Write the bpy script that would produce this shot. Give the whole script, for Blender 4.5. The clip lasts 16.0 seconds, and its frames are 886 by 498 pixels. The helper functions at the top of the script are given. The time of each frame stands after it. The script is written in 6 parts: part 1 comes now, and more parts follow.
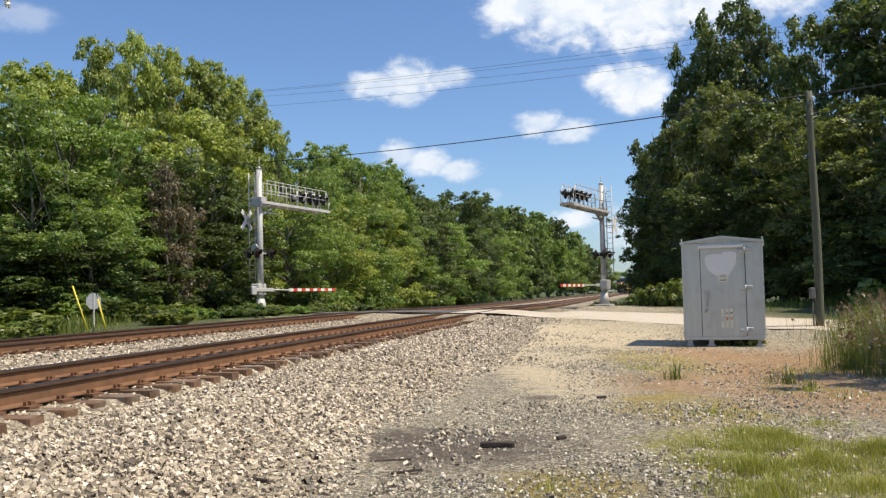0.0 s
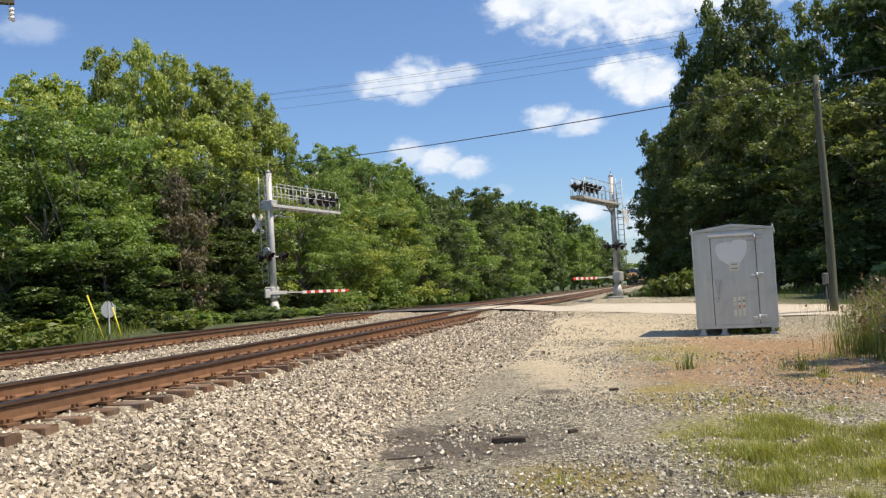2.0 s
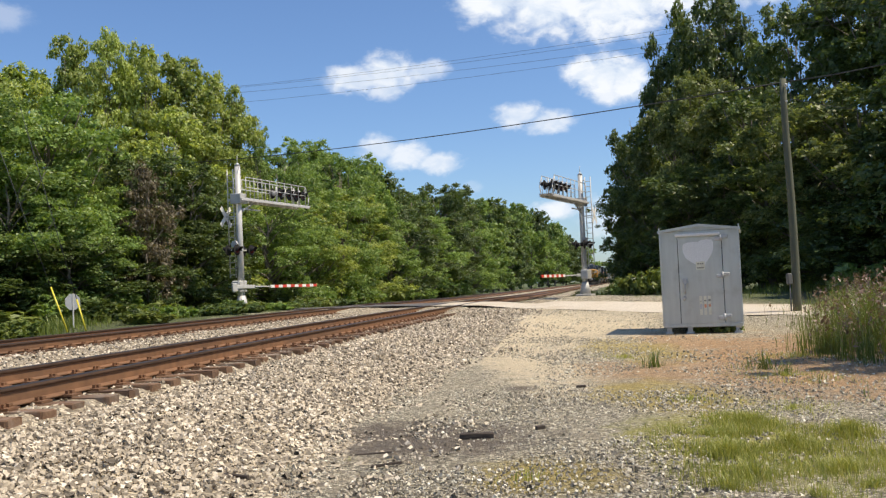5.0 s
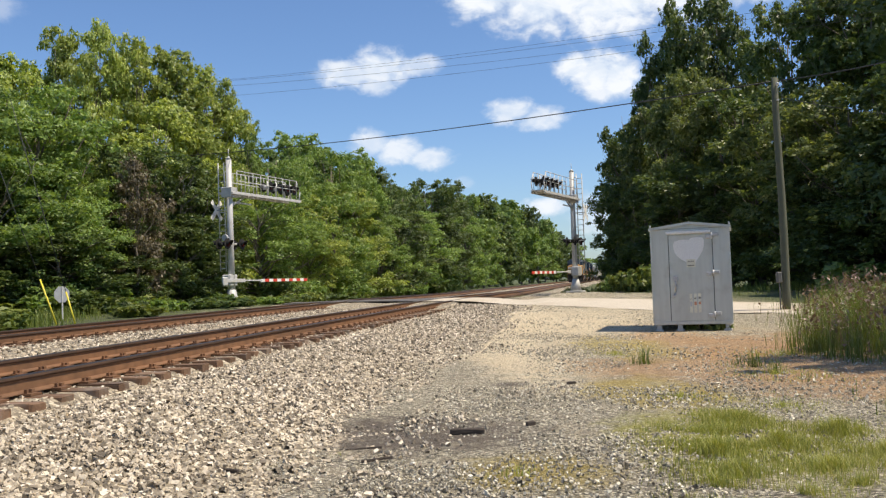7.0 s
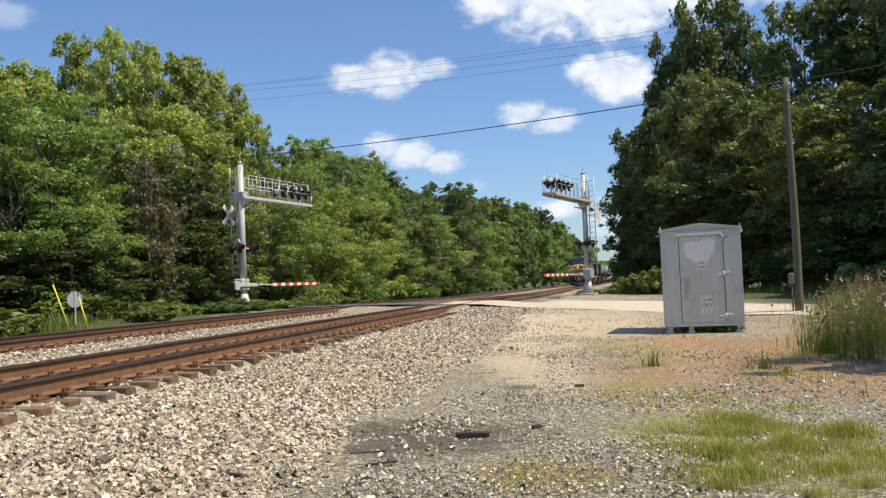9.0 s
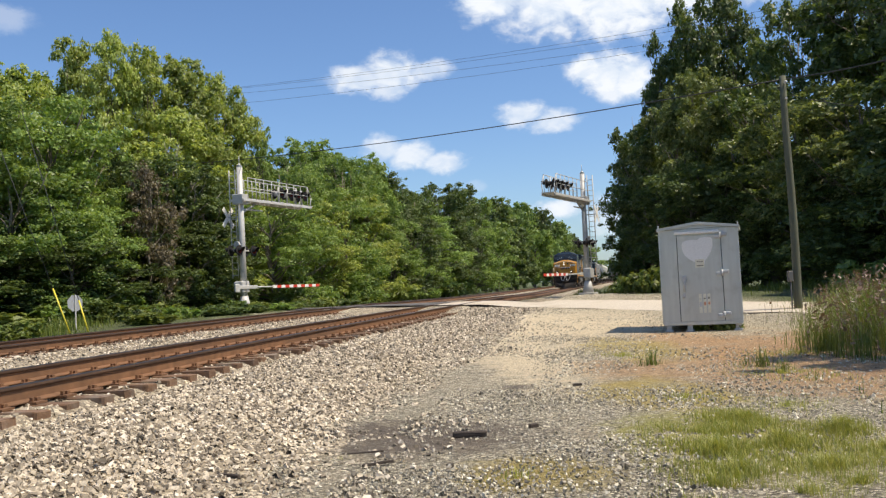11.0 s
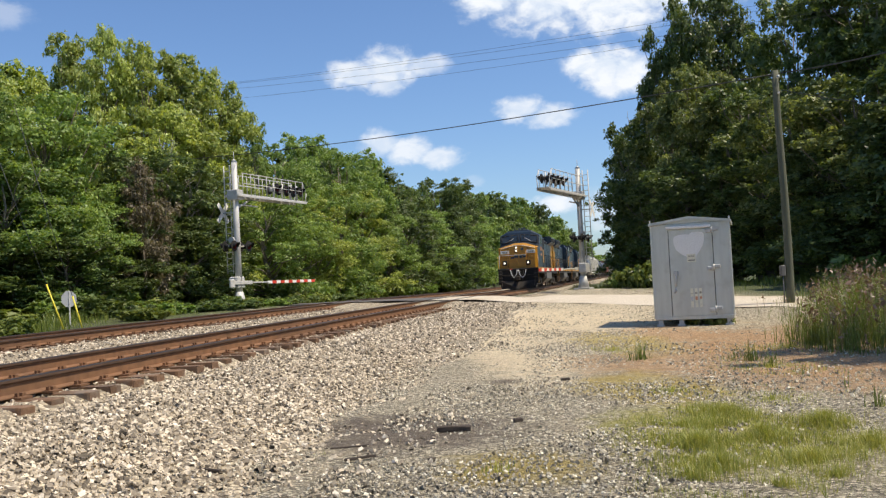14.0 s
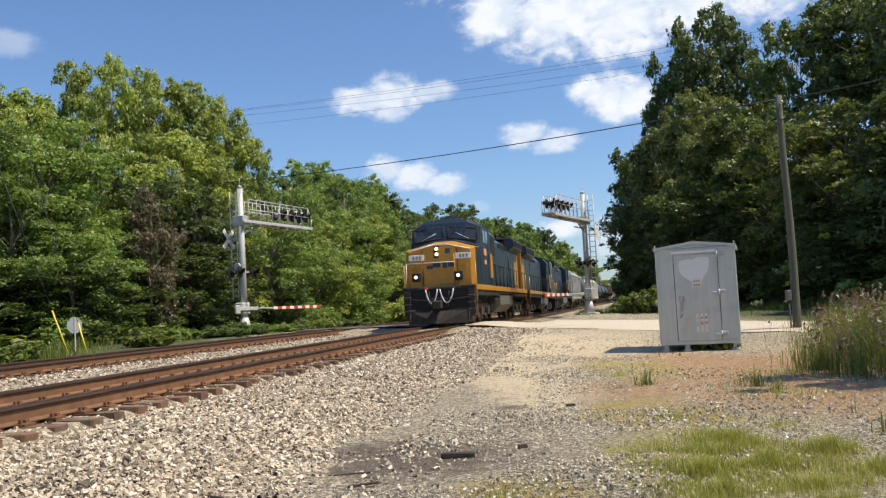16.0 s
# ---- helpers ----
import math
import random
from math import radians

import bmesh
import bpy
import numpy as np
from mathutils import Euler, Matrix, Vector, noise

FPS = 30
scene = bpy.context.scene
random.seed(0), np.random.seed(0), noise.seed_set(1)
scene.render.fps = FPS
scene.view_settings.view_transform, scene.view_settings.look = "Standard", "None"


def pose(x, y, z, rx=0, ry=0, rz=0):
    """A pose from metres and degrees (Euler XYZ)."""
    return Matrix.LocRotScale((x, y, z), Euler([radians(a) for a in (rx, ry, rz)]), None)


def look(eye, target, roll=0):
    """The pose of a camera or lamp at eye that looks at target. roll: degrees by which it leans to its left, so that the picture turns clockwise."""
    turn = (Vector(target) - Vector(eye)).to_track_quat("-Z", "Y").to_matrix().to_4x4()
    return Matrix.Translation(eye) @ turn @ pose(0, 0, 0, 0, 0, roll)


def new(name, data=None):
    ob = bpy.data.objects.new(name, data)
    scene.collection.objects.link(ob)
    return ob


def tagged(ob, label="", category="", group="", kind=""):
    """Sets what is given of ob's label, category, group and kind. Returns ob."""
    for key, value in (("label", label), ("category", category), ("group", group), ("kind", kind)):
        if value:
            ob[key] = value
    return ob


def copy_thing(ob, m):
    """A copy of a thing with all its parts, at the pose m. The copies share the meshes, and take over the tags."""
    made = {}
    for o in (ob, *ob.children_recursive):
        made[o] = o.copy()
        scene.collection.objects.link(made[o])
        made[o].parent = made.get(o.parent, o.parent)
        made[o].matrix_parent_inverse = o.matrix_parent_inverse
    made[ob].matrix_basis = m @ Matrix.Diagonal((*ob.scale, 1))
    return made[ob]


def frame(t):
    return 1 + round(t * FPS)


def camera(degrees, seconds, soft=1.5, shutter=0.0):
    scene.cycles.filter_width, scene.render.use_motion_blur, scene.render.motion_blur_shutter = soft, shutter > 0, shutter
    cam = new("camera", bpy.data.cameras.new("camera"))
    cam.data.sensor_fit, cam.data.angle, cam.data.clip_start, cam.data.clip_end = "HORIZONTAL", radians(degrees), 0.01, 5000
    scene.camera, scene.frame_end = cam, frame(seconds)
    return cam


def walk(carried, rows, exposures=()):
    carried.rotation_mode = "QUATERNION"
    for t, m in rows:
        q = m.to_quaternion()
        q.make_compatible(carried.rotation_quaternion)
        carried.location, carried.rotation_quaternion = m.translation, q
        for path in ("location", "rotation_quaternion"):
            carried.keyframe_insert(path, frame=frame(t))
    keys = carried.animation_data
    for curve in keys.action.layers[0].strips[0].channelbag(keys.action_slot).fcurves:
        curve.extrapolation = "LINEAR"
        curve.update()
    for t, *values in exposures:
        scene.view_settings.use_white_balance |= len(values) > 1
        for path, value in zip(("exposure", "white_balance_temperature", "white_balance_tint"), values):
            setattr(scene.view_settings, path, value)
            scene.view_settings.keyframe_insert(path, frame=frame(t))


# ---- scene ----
# The camera is held in the hand beside the line: it stays in one spot and sways.
# seconds, pitch, roll, yaw, and the hand's drift in metres
cam = camera(52.0, 16.0, soft=1.3)
EYE = (0.0, 0.0, 1.45)
SWAY = (
    (0, 2.861, 1.264, -0.193, -0.12, 0.05, -0.01),
    (0.5, 2.708, 1.682, -0.861, -0.15, 0.05, -0.01),
    (1, 2.677, 1.392, -0.103, -0.06, 0.06, -0.02),
    (1.5, 2.799, 2.237, 0.981, -0.03, -0.04, 0.00),
    (2, 2.727, 3.105, 0.704, -0.05, 0.02, -0.01),
    (2.5, 2.839, 2.755, 1.229, -0.06, 0.02, -0.01),
    (3, 2.612, 1.950, 0.734, -0.07, 0.03, -0.01),
    (3.5, 2.572, 1.576, -0.240, -0.07, 0.01, -0.01),
    (4, 2.359, 2.179, -0.986, -0.07, 0.00, -0.01),
    (6.5, 2.442, 2.193, -1.720, -0.06, 0.02, -0.01),
    (7, 2.083, 1.977, -1.894, -0.08, 0.01, -0.01),
    (7.5, 1.730, 1.601, -0.798, -0.03, 0.00, -0.01),
    (8, 2.261, 1.308, 0.039, 0.03, -0.03, -0.00),
    (8.5, 2.312, 2.053, -0.885, -0.00, 0.03, -0.01),
    (11, 2.362, 2.762, -1.000, 0.05, -0.01, -0.02),
    (11.5, 2.236, 2.233, -1.223, 0.07, -0.00, -0.02),
    (12, 1.749, 1.203, 0.077, 0.15, -0.00, -0.02),
    (12.5, 1.451, 2.289, -0.222, 0.14, -0.04, -0.02),
    (13, 1.928, 2.669, -0.428, 0.15, -0.01, -0.03),
    (13.5, 2.146, 2.628, -0.873, 0.16, -0.04, -0.02),
    (14, 2.054, 2.875, -1.144, 0.18, -0.02, -0.03),
    (14.5, 3.070, 3.374, -1.004, 0.18, -0.04, -0.02),
    (15, 3.631, 3.295, -1.231, 0.20, -0.04, -0.02),
    (15.5, 3.738, 3.161, -1.058, 0.20, -0.03, -0.02),
    (16, 3.673, 3.002, -0.781, 0.20, -0.03, -0.03),
)
walk(cam, [(t, pose(EYE[0] + dx, EYE[1] + dy, EYE[2] + dz, 90 + p, r, y)) for t, p, r, y, dx, dy, dz in SWAY], exposures=[(0.0, 0.08), (16.0, 0.08)])

# ---------------------------------------------------------------- light
SUN_AZ, SUN_EL = 106.0, 61.0        # degrees clockwise from +y, and above the horizon


def bearing(az, el):
    a, e = radians(az), radians(el)
    return Vector((math.sin(a) * math.cos(e), math.cos(a) * math.cos(e), math.sin(e)))


def make_sun():
    lamp = bpy.data.lights.new("sun", "SUN")
    lamp.energy, lamp.angle, lamp.color = 5.4, radians(0.6), (1.0, 0.88, 0.70)
    ob = new("sun", lamp)
    ob.matrix_world = look((0, 0, 60), Vector((0, 0, 60)) - bearing(SUN_AZ, SUN_EL))


make_sun()


class Nodes:
    """A short way to write node trees."""

    def __init__(self, tree):
        self.tree = tree
        tree.nodes.clear()

    def add(self, kind, **values):
        n = self.tree.nodes.new(kind)
        for k, v in values.items():
            setattr(n, k, v)
        return n

    def link(self, a, b):
        self.tree.links.new(a, b)

    def put(self, socket, value):
        if isinstance(value, bpy.types.NodeSocket):
            self.link(value, socket)
        elif isinstance(value, (tuple, list)) and len(value) == 3 and socket.type == "RGBA":
            socket.default_value = (*value, 1)
        else:
            socket.default_value = value

    def math(self, op, a, b=0.0, c=0.0, clamp=False):
        n = self.add("ShaderNodeMath", operation=op, use_clamp=clamp)
        for s, v in zip(n.inputs, (a, b, c)):
            self.put(s, v)
        return n.outputs[0]

    def mix(self, f, a, b, blend="MIX"):
        n = self.add("ShaderNodeMix", data_type="RGBA", blend_type=blend)
        self.put(n.inputs[0], f), self.put(n.inputs[6], a), self.put(n.inputs[7], b)
        return n.outputs[2]

    def noise(self, vec, scale, detail=4.0, rough=0.55, distort=0.0):
        n = self.add("ShaderNodeTexNoise")
        if vec is not None:
            self.link(vec, n.inputs["Vector"])
        n.inputs["Scale"].default_value, n.inputs["Detail"].default_value = scale, detail
        n.inputs["Roughness"].default_value, n.inputs["Distortion"].default_value = rough, distort
        return n.outputs["Fac"]

    def voronoi(self, vec, scale, feature="F1", out="Distance"):
        n = self.add("ShaderNodeTexVoronoi", feature=feature)
        self.link(vec, n.inputs["Vector"])
        n.inputs["Scale"].default_value = scale
        return n.outputs[out]

    def ramp(self, f, *stops):
        n = self.add("ShaderNodeValToRGB")
        e = n.color_ramp.elements
        while len(e) < len(stops):
            e.new(0.5)
        for i, (p, c) in enumerate(stops):
            e[i].position = p
            e[i].color = (*c, 1) if isinstance(c, tuple) else (c, c, c, 1)
        self.put(n.inputs[0], f)
        return n.outputs[0]

    def span(self, f, lo, hi):
        n = self.add("ShaderNodeMapRange", interpolation_type="SMOOTHSTEP")
        self.put(n.inputs[0], f)
        n.inputs[1].default_value, n.inputs[2].default_value = lo, hi
        return n.outputs[0]


# Clouds of a fair summer day: bearing, height, half-width, half-height in degrees, brightness.
CLOUDS = (
    (5.3, 17.9, 2.9, 2.1, 1), (9.0, 17.6, 4.0, 2.7, 1), (13.0, 17.4, 4.5, 3.1, 1), (17.5, 17.8, 4.5, 2.6, 0.97), (22.5, 18, 4.0, 2.2, 0.95), (12, 20.5, 10.0, 3.0, 1),
    (-3.8, 13.1, 2.1, 0.9, 0.85), (-1.6, 13.4, 1.9, 1.3, 0.9), (0.6, 13.5, 1.7, 0.7, 0.7), (-1.7, 12.5, 1.4, 0.7, 0.7),
    (10.8, 12.9, 1.5, 1.0, 1), (12.0, 12.6, 1.7, 1.5, 1), (13.3, 12.3, 1.5, 1.5, 1), (12.2, 11.6, 1.2, 1.0, 0.9), (6.6, 10.5, 1.8, 0.8, 0.85), (8.4, 10.0, 1.8, 0.8, 0.8),
    (-2.3, 8.8, 1.4, 0.9, 0.85), (-0.7, 8.3, 1.7, 0.9, 0.85), (1.4, 7.8, 1.7, 0.7, 0.8), (8.7, 4.5, 1.8, 0.65, 0.95), (11.4, 4, 1.8, 1.3, 0.5),
    (-24.6, 16.1, 2.1, 0.9, 0.32), (3.4, 6.2, 0.7, 0.4, 0.2), (40, 24, 10.0, 5.0, 1), (62, 30, 14.0, 6.0, 0.9), (-60, 22, 12.0, 4.0, 0.8),
    (-110, 28, 16.0, 6.0, 0.9), (150, 25, 18.0, 6.0, 1), (-160, 35, 14.0, 6.0, 0.9),
)


def make_world():
    world = bpy.data.worlds.new("sky")
    scene.world = world
    world.use_nodes = True
    n = Nodes(world.node_tree)
    sky = n.add("ShaderNodeTexSky", sky_type="NISHITA", sun_disc=False)
    sky.sun_elevation, sky.sun_rotation = radians(SUN_EL), radians(SUN_AZ)
    sky.air_density, sky.dust_density, sky.ozone_density = 1.0, 0.6, 2.2
    geo = n.add("ShaderNodeTexCoord")
    sep = n.add("ShaderNodeSeparateXYZ")
    n.link(geo.outputs["Generated"], sep.inputs[0])
    x, y, z = sep.outputs
    az = n.math("MULTIPLY", n.math("ARCTAN2", x, y), 180 / math.pi)
    el = n.math("MULTIPLY", n.math("ARCSINE", z), 180 / math.pi)
    comb = n.add("ShaderNodeCombineXYZ")
    n.put(comb.inputs[0], az), n.put(comb.inputs[1], n.math("MULTIPLY", el, 1.5))
    big = n.math("SUBTRACT", n.noise(comb.outputs[0], 0.55, 6.0, 0.55, 0.3), 0.5)
    fine = n.math("SUBTRACT", n.noise(comb.outputs[0], 1.5, 5.0, 0.6, 0.6), 0.5)
    ragged = n.math("ADD", n.math("MULTIPLY", big, 1.25), n.math("MULTIPLY", fine, 0.55))
    cover = None
    for caz, cel, ha, he, power in CLOUDS:
        da = n.math("DIVIDE", n.math("SUBTRACT", az, caz), ha)
        de = n.math("DIVIDE", n.math("SUBTRACT", el, cel), he)
        r = n.math("SQRT", n.math("ADD", n.math("MULTIPLY", da, da), n.math("MULTIPLY", de, de)))
        m = n.span(n.math("ADD", n.math("SUBTRACT", 1.0, r), ragged), -0.20, 0.58)
        m = n.math("MULTIPLY", m, power)
        cover = m if cover is None else n.math("MAXIMUM", cover, m)
    tone = n.mix(n.span(big, -0.12, 0.12), (0.80, 0.86, 0.94), (1.0, 1.0, 1.0))
    blue = n.mix(1.0, sky.outputs[0], (0.80, 0.94, 1.14), "MULTIPLY")
    white = n.mix(1.0, tone, (7.5, 7.75, 8.1), "MULTIPLY")
    bg = n.add("ShaderNodeBackground")
    n.put(bg.inputs[0], n.mix(cover, blue, white))
    bg.inputs[1].default_value = 0.12
    out = n.add("ShaderNodeOutputWorld")
    n.link(bg.outputs[0], out.inputs[0])


make_world()

# ---------------------------------------------------------------- materials
def material(name, build):
    m = bpy.data.materials.new(name)
    m.use_nodes = True
    n = Nodes(m.node_tree)
    p = n.add("ShaderNodeBsdfPrincipled")
    out = n.add("ShaderNodeOutputMaterial")
    n.link(p.outputs[0], out.inputs[0])
    tex = n.add("ShaderNodeTexCoord")
    geo = n.add("ShaderNodeNewGeometry")
    info = n.add("ShaderNodeObjectInfo")
    n.out, n.obj, n.pos, n.island, n.rand = out, tex.outputs["Object"], geo.outputs["Position"], geo.outputs["Random Per Island"], info.outputs["Random"]
    build(n, p)
    return m


def bump(n, p, height, strength, distance):
    b = n.add("ShaderNodeBump")
    b.inputs["Strength"].default_value, b.inputs["Distance"].default_value = strength, distance
    n.put(b.inputs["Height"], height)
    n.link(b.outputs[0], p.inputs["Normal"])


def worn(name, colour, stain, rough=0.6, metal=0.0, scale=2.0, amount=0.5, vary=0.0, relief=0.15, grain=40.0):
    """Paint, metal or stone of one colour with stains and a fine grain."""
    def build(n, p):
        big = n.noise(n.obj, scale, 6.0, 0.6, 0.3)
        small = n.noise(n.obj, grain, 3.0)
        c = n.mix(n.math("MULTIPLY", n.span(big, 0.42, 0.72), amount), colour, stain)
        c = n.mix(0.35, c, n.mix(1.0, c, n.ramp(small, (0.25, 0.55), (0.75, 1.35)), "MULTIPLY"))
        if vary:
            c = n.mix(1.0, c, n.ramp(n.rand, (0.0, 1 - vary), (1.0, 1 + vary)), "MULTIPLY")
        n.put(p.inputs["Base Color"], c)
        p.inputs["Metallic"].default_value = metal
        n.put(p.inputs["Roughness"], n.math("ADD", rough - 0.08, n.math("MULTIPLY", big, 0.16)))
        bump(n, p, small, relief, 0.004)
    return material(name, build)


def leaf_material(name, dark, mid, light, lit=0.35):
    def build(n, p):
        patch = n.noise(n.pos, 0.35, 3.0)
        c = n.ramp(n.island, (0.0, dark), (0.5, mid), (1.0, light))
        c = n.mix(n.math("MULTIPLY", n.span(patch, 0.4, 0.7), 0.45), c, n.mix(0.6, c, light))
        c = n.mix(1.0, c, n.ramp(n.rand, (0.0, 0.82), (1.0, 1.16)), "MULTIPLY")
        n.put(p.inputs["Base Color"], c)
        p.inputs["Roughness"].default_value = 0.45
        p.inputs["Specular IOR Level"].default_value = 0.5
        tr = n.add("ShaderNodeBsdfTranslucent")
        n.put(tr.inputs[0], n.mix(1.0, c, (1.25, 1.2, 0.5), "MULTIPLY"))
        mx = n.add("ShaderNodeMixShader")
        mx.inputs[0].default_value = lit
        n.link(p.outputs[0], mx.inputs[1]), n.link(tr.outputs[0], mx.inputs[2]), n.link(mx.outputs[0], n.out.inputs[0])
    return material(name, build)


def stone_material(name, *tones):
    def build(n, p):
        c = n.ramp(n.island, *[(i / (len(tones) - 1), t) for i, t in enumerate(tones)])
        g = n.noise(n.pos, 60.0, 3.0)
        c = n.mix(1.0, c, n.ramp(g, (0.25, 0.75), (0.8, 1.2)), "MULTIPLY")
        n.put(p.inputs["Base Color"], c)
        p.inputs["Roughness"].default_value = 0.9
        bump(n, p, g, 0.3, 0.006)
    return material(name, build)


def build_ballast(n, p):
    cell = n.voronoi(n.pos, 19.0, out="Color")
    edge = n.voronoi(n.pos, 19.0, feature="DISTANCE_TO_EDGE")
    g = n.noise(n.pos, 0.8, 5.0)
    hue = n.add("ShaderNodeSeparateColor")
    n.link(cell, hue.inputs[0])
    c = n.ramp(hue.outputs[0], (0.0, (0.14, 0.11, 0.075)), (0.3, (0.29, 0.24, 0.165)), (0.65, (0.43, 0.36, 0.25)), (1.0, (0.66, 0.57, 0.41)))
    # gaps between the stones painted dark, as the shade down in them
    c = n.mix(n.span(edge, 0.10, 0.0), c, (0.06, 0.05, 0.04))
    c = n.mix(n.math("MULTIPLY", n.span(g, 0.45, 0.7), 0.35), c, (0.34, 0.28, 0.20))
    n.put(p.inputs["Base Color"], c)
    p.inputs["Roughness"].default_value = 0.95
    bump(n, p, n.math("ADD", edge, n.math("MULTIPLY", hue.outputs[1], 0.5)), 0.9, 0.03)


def blob(n, x, y, cx, cy, rx, ry):
    dx = n.math("DIVIDE", n.math("SUBTRACT", x, cx), rx)
    dy = n.math("DIVIDE", n.math("SUBTRACT", y, cy), ry)
    r = n.math("ADD", n.math("MULTIPLY", dx, dx), n.math("MULTIPLY", dy, dy))
    return r


def build_ground(n, p):
    sep = n.add("ShaderNodeSeparateXYZ")
    n.link(n.pos, sep.inputs[0])
    x, y, _ = sep.outputs
    wob = n.noise(n.pos, 0.55, 5.0, 0.6)
    w = n.math("MULTIPLY", n.math("SUBTRACT", wob, 0.5), 2.4)
    fine = n.span(n.noise(n.pos, 16.0, 8.0, 0.78), 0.3, 0.7)
    cell = n.voronoi(n.pos, 38.0, out="Color")
    hue = n.add("ShaderNodeSeparateColor")
    n.link(cell, hue.inputs[0])
    edge = n.voronoi(n.pos, 38.0, feature="DISTANCE_TO_EDGE")
    gravel = n.ramp(hue.outputs[0], (0.0, (0.09, 0.078, 0.054)), (0.3, (0.29, 0.252, 0.178)), (0.7, (0.57, 0.50, 0.35)), (1.0, (0.94, 0.85, 0.64)))
    # shade between pebbles painted in along the cell borders
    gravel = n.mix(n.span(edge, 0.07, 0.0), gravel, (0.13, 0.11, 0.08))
    gravel = n.mix(n.math("MULTIPLY", n.span(n.noise(n.pos, 1.7, 6.0, 0.7), 0.45, 0.68), 0.5), gravel, n.mix(fine, (0.34, 0.275, 0.185), (0.62, 0.52, 0.36)))
    sand = n.mix(fine, (0.56, 0.45, 0.28), (0.86, 0.73, 0.51))
    moss = n.mix(fine, (0.24, 0.19, 0.045), (0.60, 0.46, 0.13))
    turf = n.mix(fine, (0.24, 0.23, 0.04), (0.50, 0.45, 0.13))
    litter = n.mix(fine, (0.20, 0.11, 0.045), (0.72, 0.46, 0.24))
    soil = n.mix(fine, (0.10, 0.08, 0.06), (0.22, 0.175, 0.13))
    # grass under the wood's edge: its shade is put into this dark colour
    grass = n.mix(fine, (0.045, 0.06, 0.02), (0.13, 0.15, 0.05))

    patchy = n.math("MULTIPLY", n.math("SUBTRACT", n.noise(n.pos, 3.1, 6.0, 0.7), 0.5), 3.2)

    def spot(cx, cy, rx, ry, k=0.9):
        r = n.math("ADD", blob(n, x, y, cx, cy, rx, ry), n.math("MULTIPLY", w, k))
        return n.span(n.math("ADD", r, patchy), 1.5, 0.1)

    c = gravel
    lane = n.math("MAXIMUM", spot(1.75, 16.5, 1.0, 5.0, 0.5), spot(3.2, 23.0, 3.2, 6.5, 0.5))
    c = n.mix(n.math("MULTIPLY", lane, 0.95), c, sand)
    c = n.mix(n.math("MULTIPLY", spot(4.2, 30.0, 6.5, 6.0, 0.4), 0.5), c, sand)
    c = n.mix(n.math("MULTIPLY", n.math("MAXIMUM", spot(4.8, 13.8, 2.4, 2.8, 1.2), spot(5.2, 18.2, 1.2, 2.4, 1.0)), 0.8), c, litter)
    c = n.mix(n.math("MULTIPLY", spot(7.2, 15.0, 3.0, 4.6, 1.1), 0.9), c, litter)
    c = n.mix(n.math("MULTIPLY", spot(5.6, 11.5, 2.0, 2.2, 1.3), 0.7), c, litter)
    c = n.mix(n.math("MULTIPLY", n.math("MAXIMUM", spot(2.9, 10.9, 0.9, 1.6, 1.6), n.math("MAXIMUM", spot(3.9, 17.2, 0.9, 2.6, 1.3), spot(0.75, 6.9, 0.6, 0.7, 1.0))), 0.8), c, moss)
    c = n.mix(n.math("MULTIPLY", spot(-0.15, 8.8, 1.25, 1.0, 0.3), 0.95), c, soil)
    c = n.mix(n.math("MULTIPLY", spot(1.2, 12.4, 0.28, 0.22, 0.4), 0.9), c, soil)
    c = n.mix(n.math("MULTIPLY", spot(2.6, 7.9, 0.95, 1.7, 0.5), 0.85), c, turf)
    far = n.math("MAXIMUM", n.span(n.math("ADD", y, n.math("MULTIPLY", w, 4.0)), 48.0, 60.0), n.span(n.math("ADD", x, w), 9.0, 12.5))
    left = n.span(n.math("ADD", n.math("SUBTRACT", n.math("MULTIPLY", y, 0.19), x), w), 14.9, 16.4)
    c = n.mix(n.math("MAXIMUM", far, left), c, grass)
    n.put(p.inputs["Base Color"], c)
    p.inputs["Roughness"].default_value = 0.95
    bump(n, p, n.math("ADD", n.math("MULTIPLY", edge, 0.8), fine), 0.9, 0.03)


def build_rail(n, p):
    rust = n.noise(n.pos, 7.0, 5.0)
    long = n.noise(n.pos, 0.7, 3.0)
    c = n.mix(rust, (0.115, 0.058, 0.029), (0.33, 0.172, 0.085))
    c = n.mix(n.math("MULTIPLY", n.span(long, 0.4, 0.7), 0.45), c, (0.10, 0.06, 0.038))
    n.put(p.inputs["Base Color"], c)
    p.inputs["Roughness"].default_value, p.inputs["Metallic"].default_value = 0.7, 0.25
    bump(n, p, rust, 0.25, 0.004)


def build_polished(n, p):
    s = n.noise(n.pos, 3.0, 4.0)
    n.put(p.inputs["Base Color"], n.mix(s, (0.035, 0.026, 0.02), (0.10, 0.08, 0.065)))
    p.inputs["Metallic"].default_value = 0.7
    n.put(p.inputs["Roughness"], n.math("ADD", 0.3, n.math("MULTIPLY", s, 0.25)))


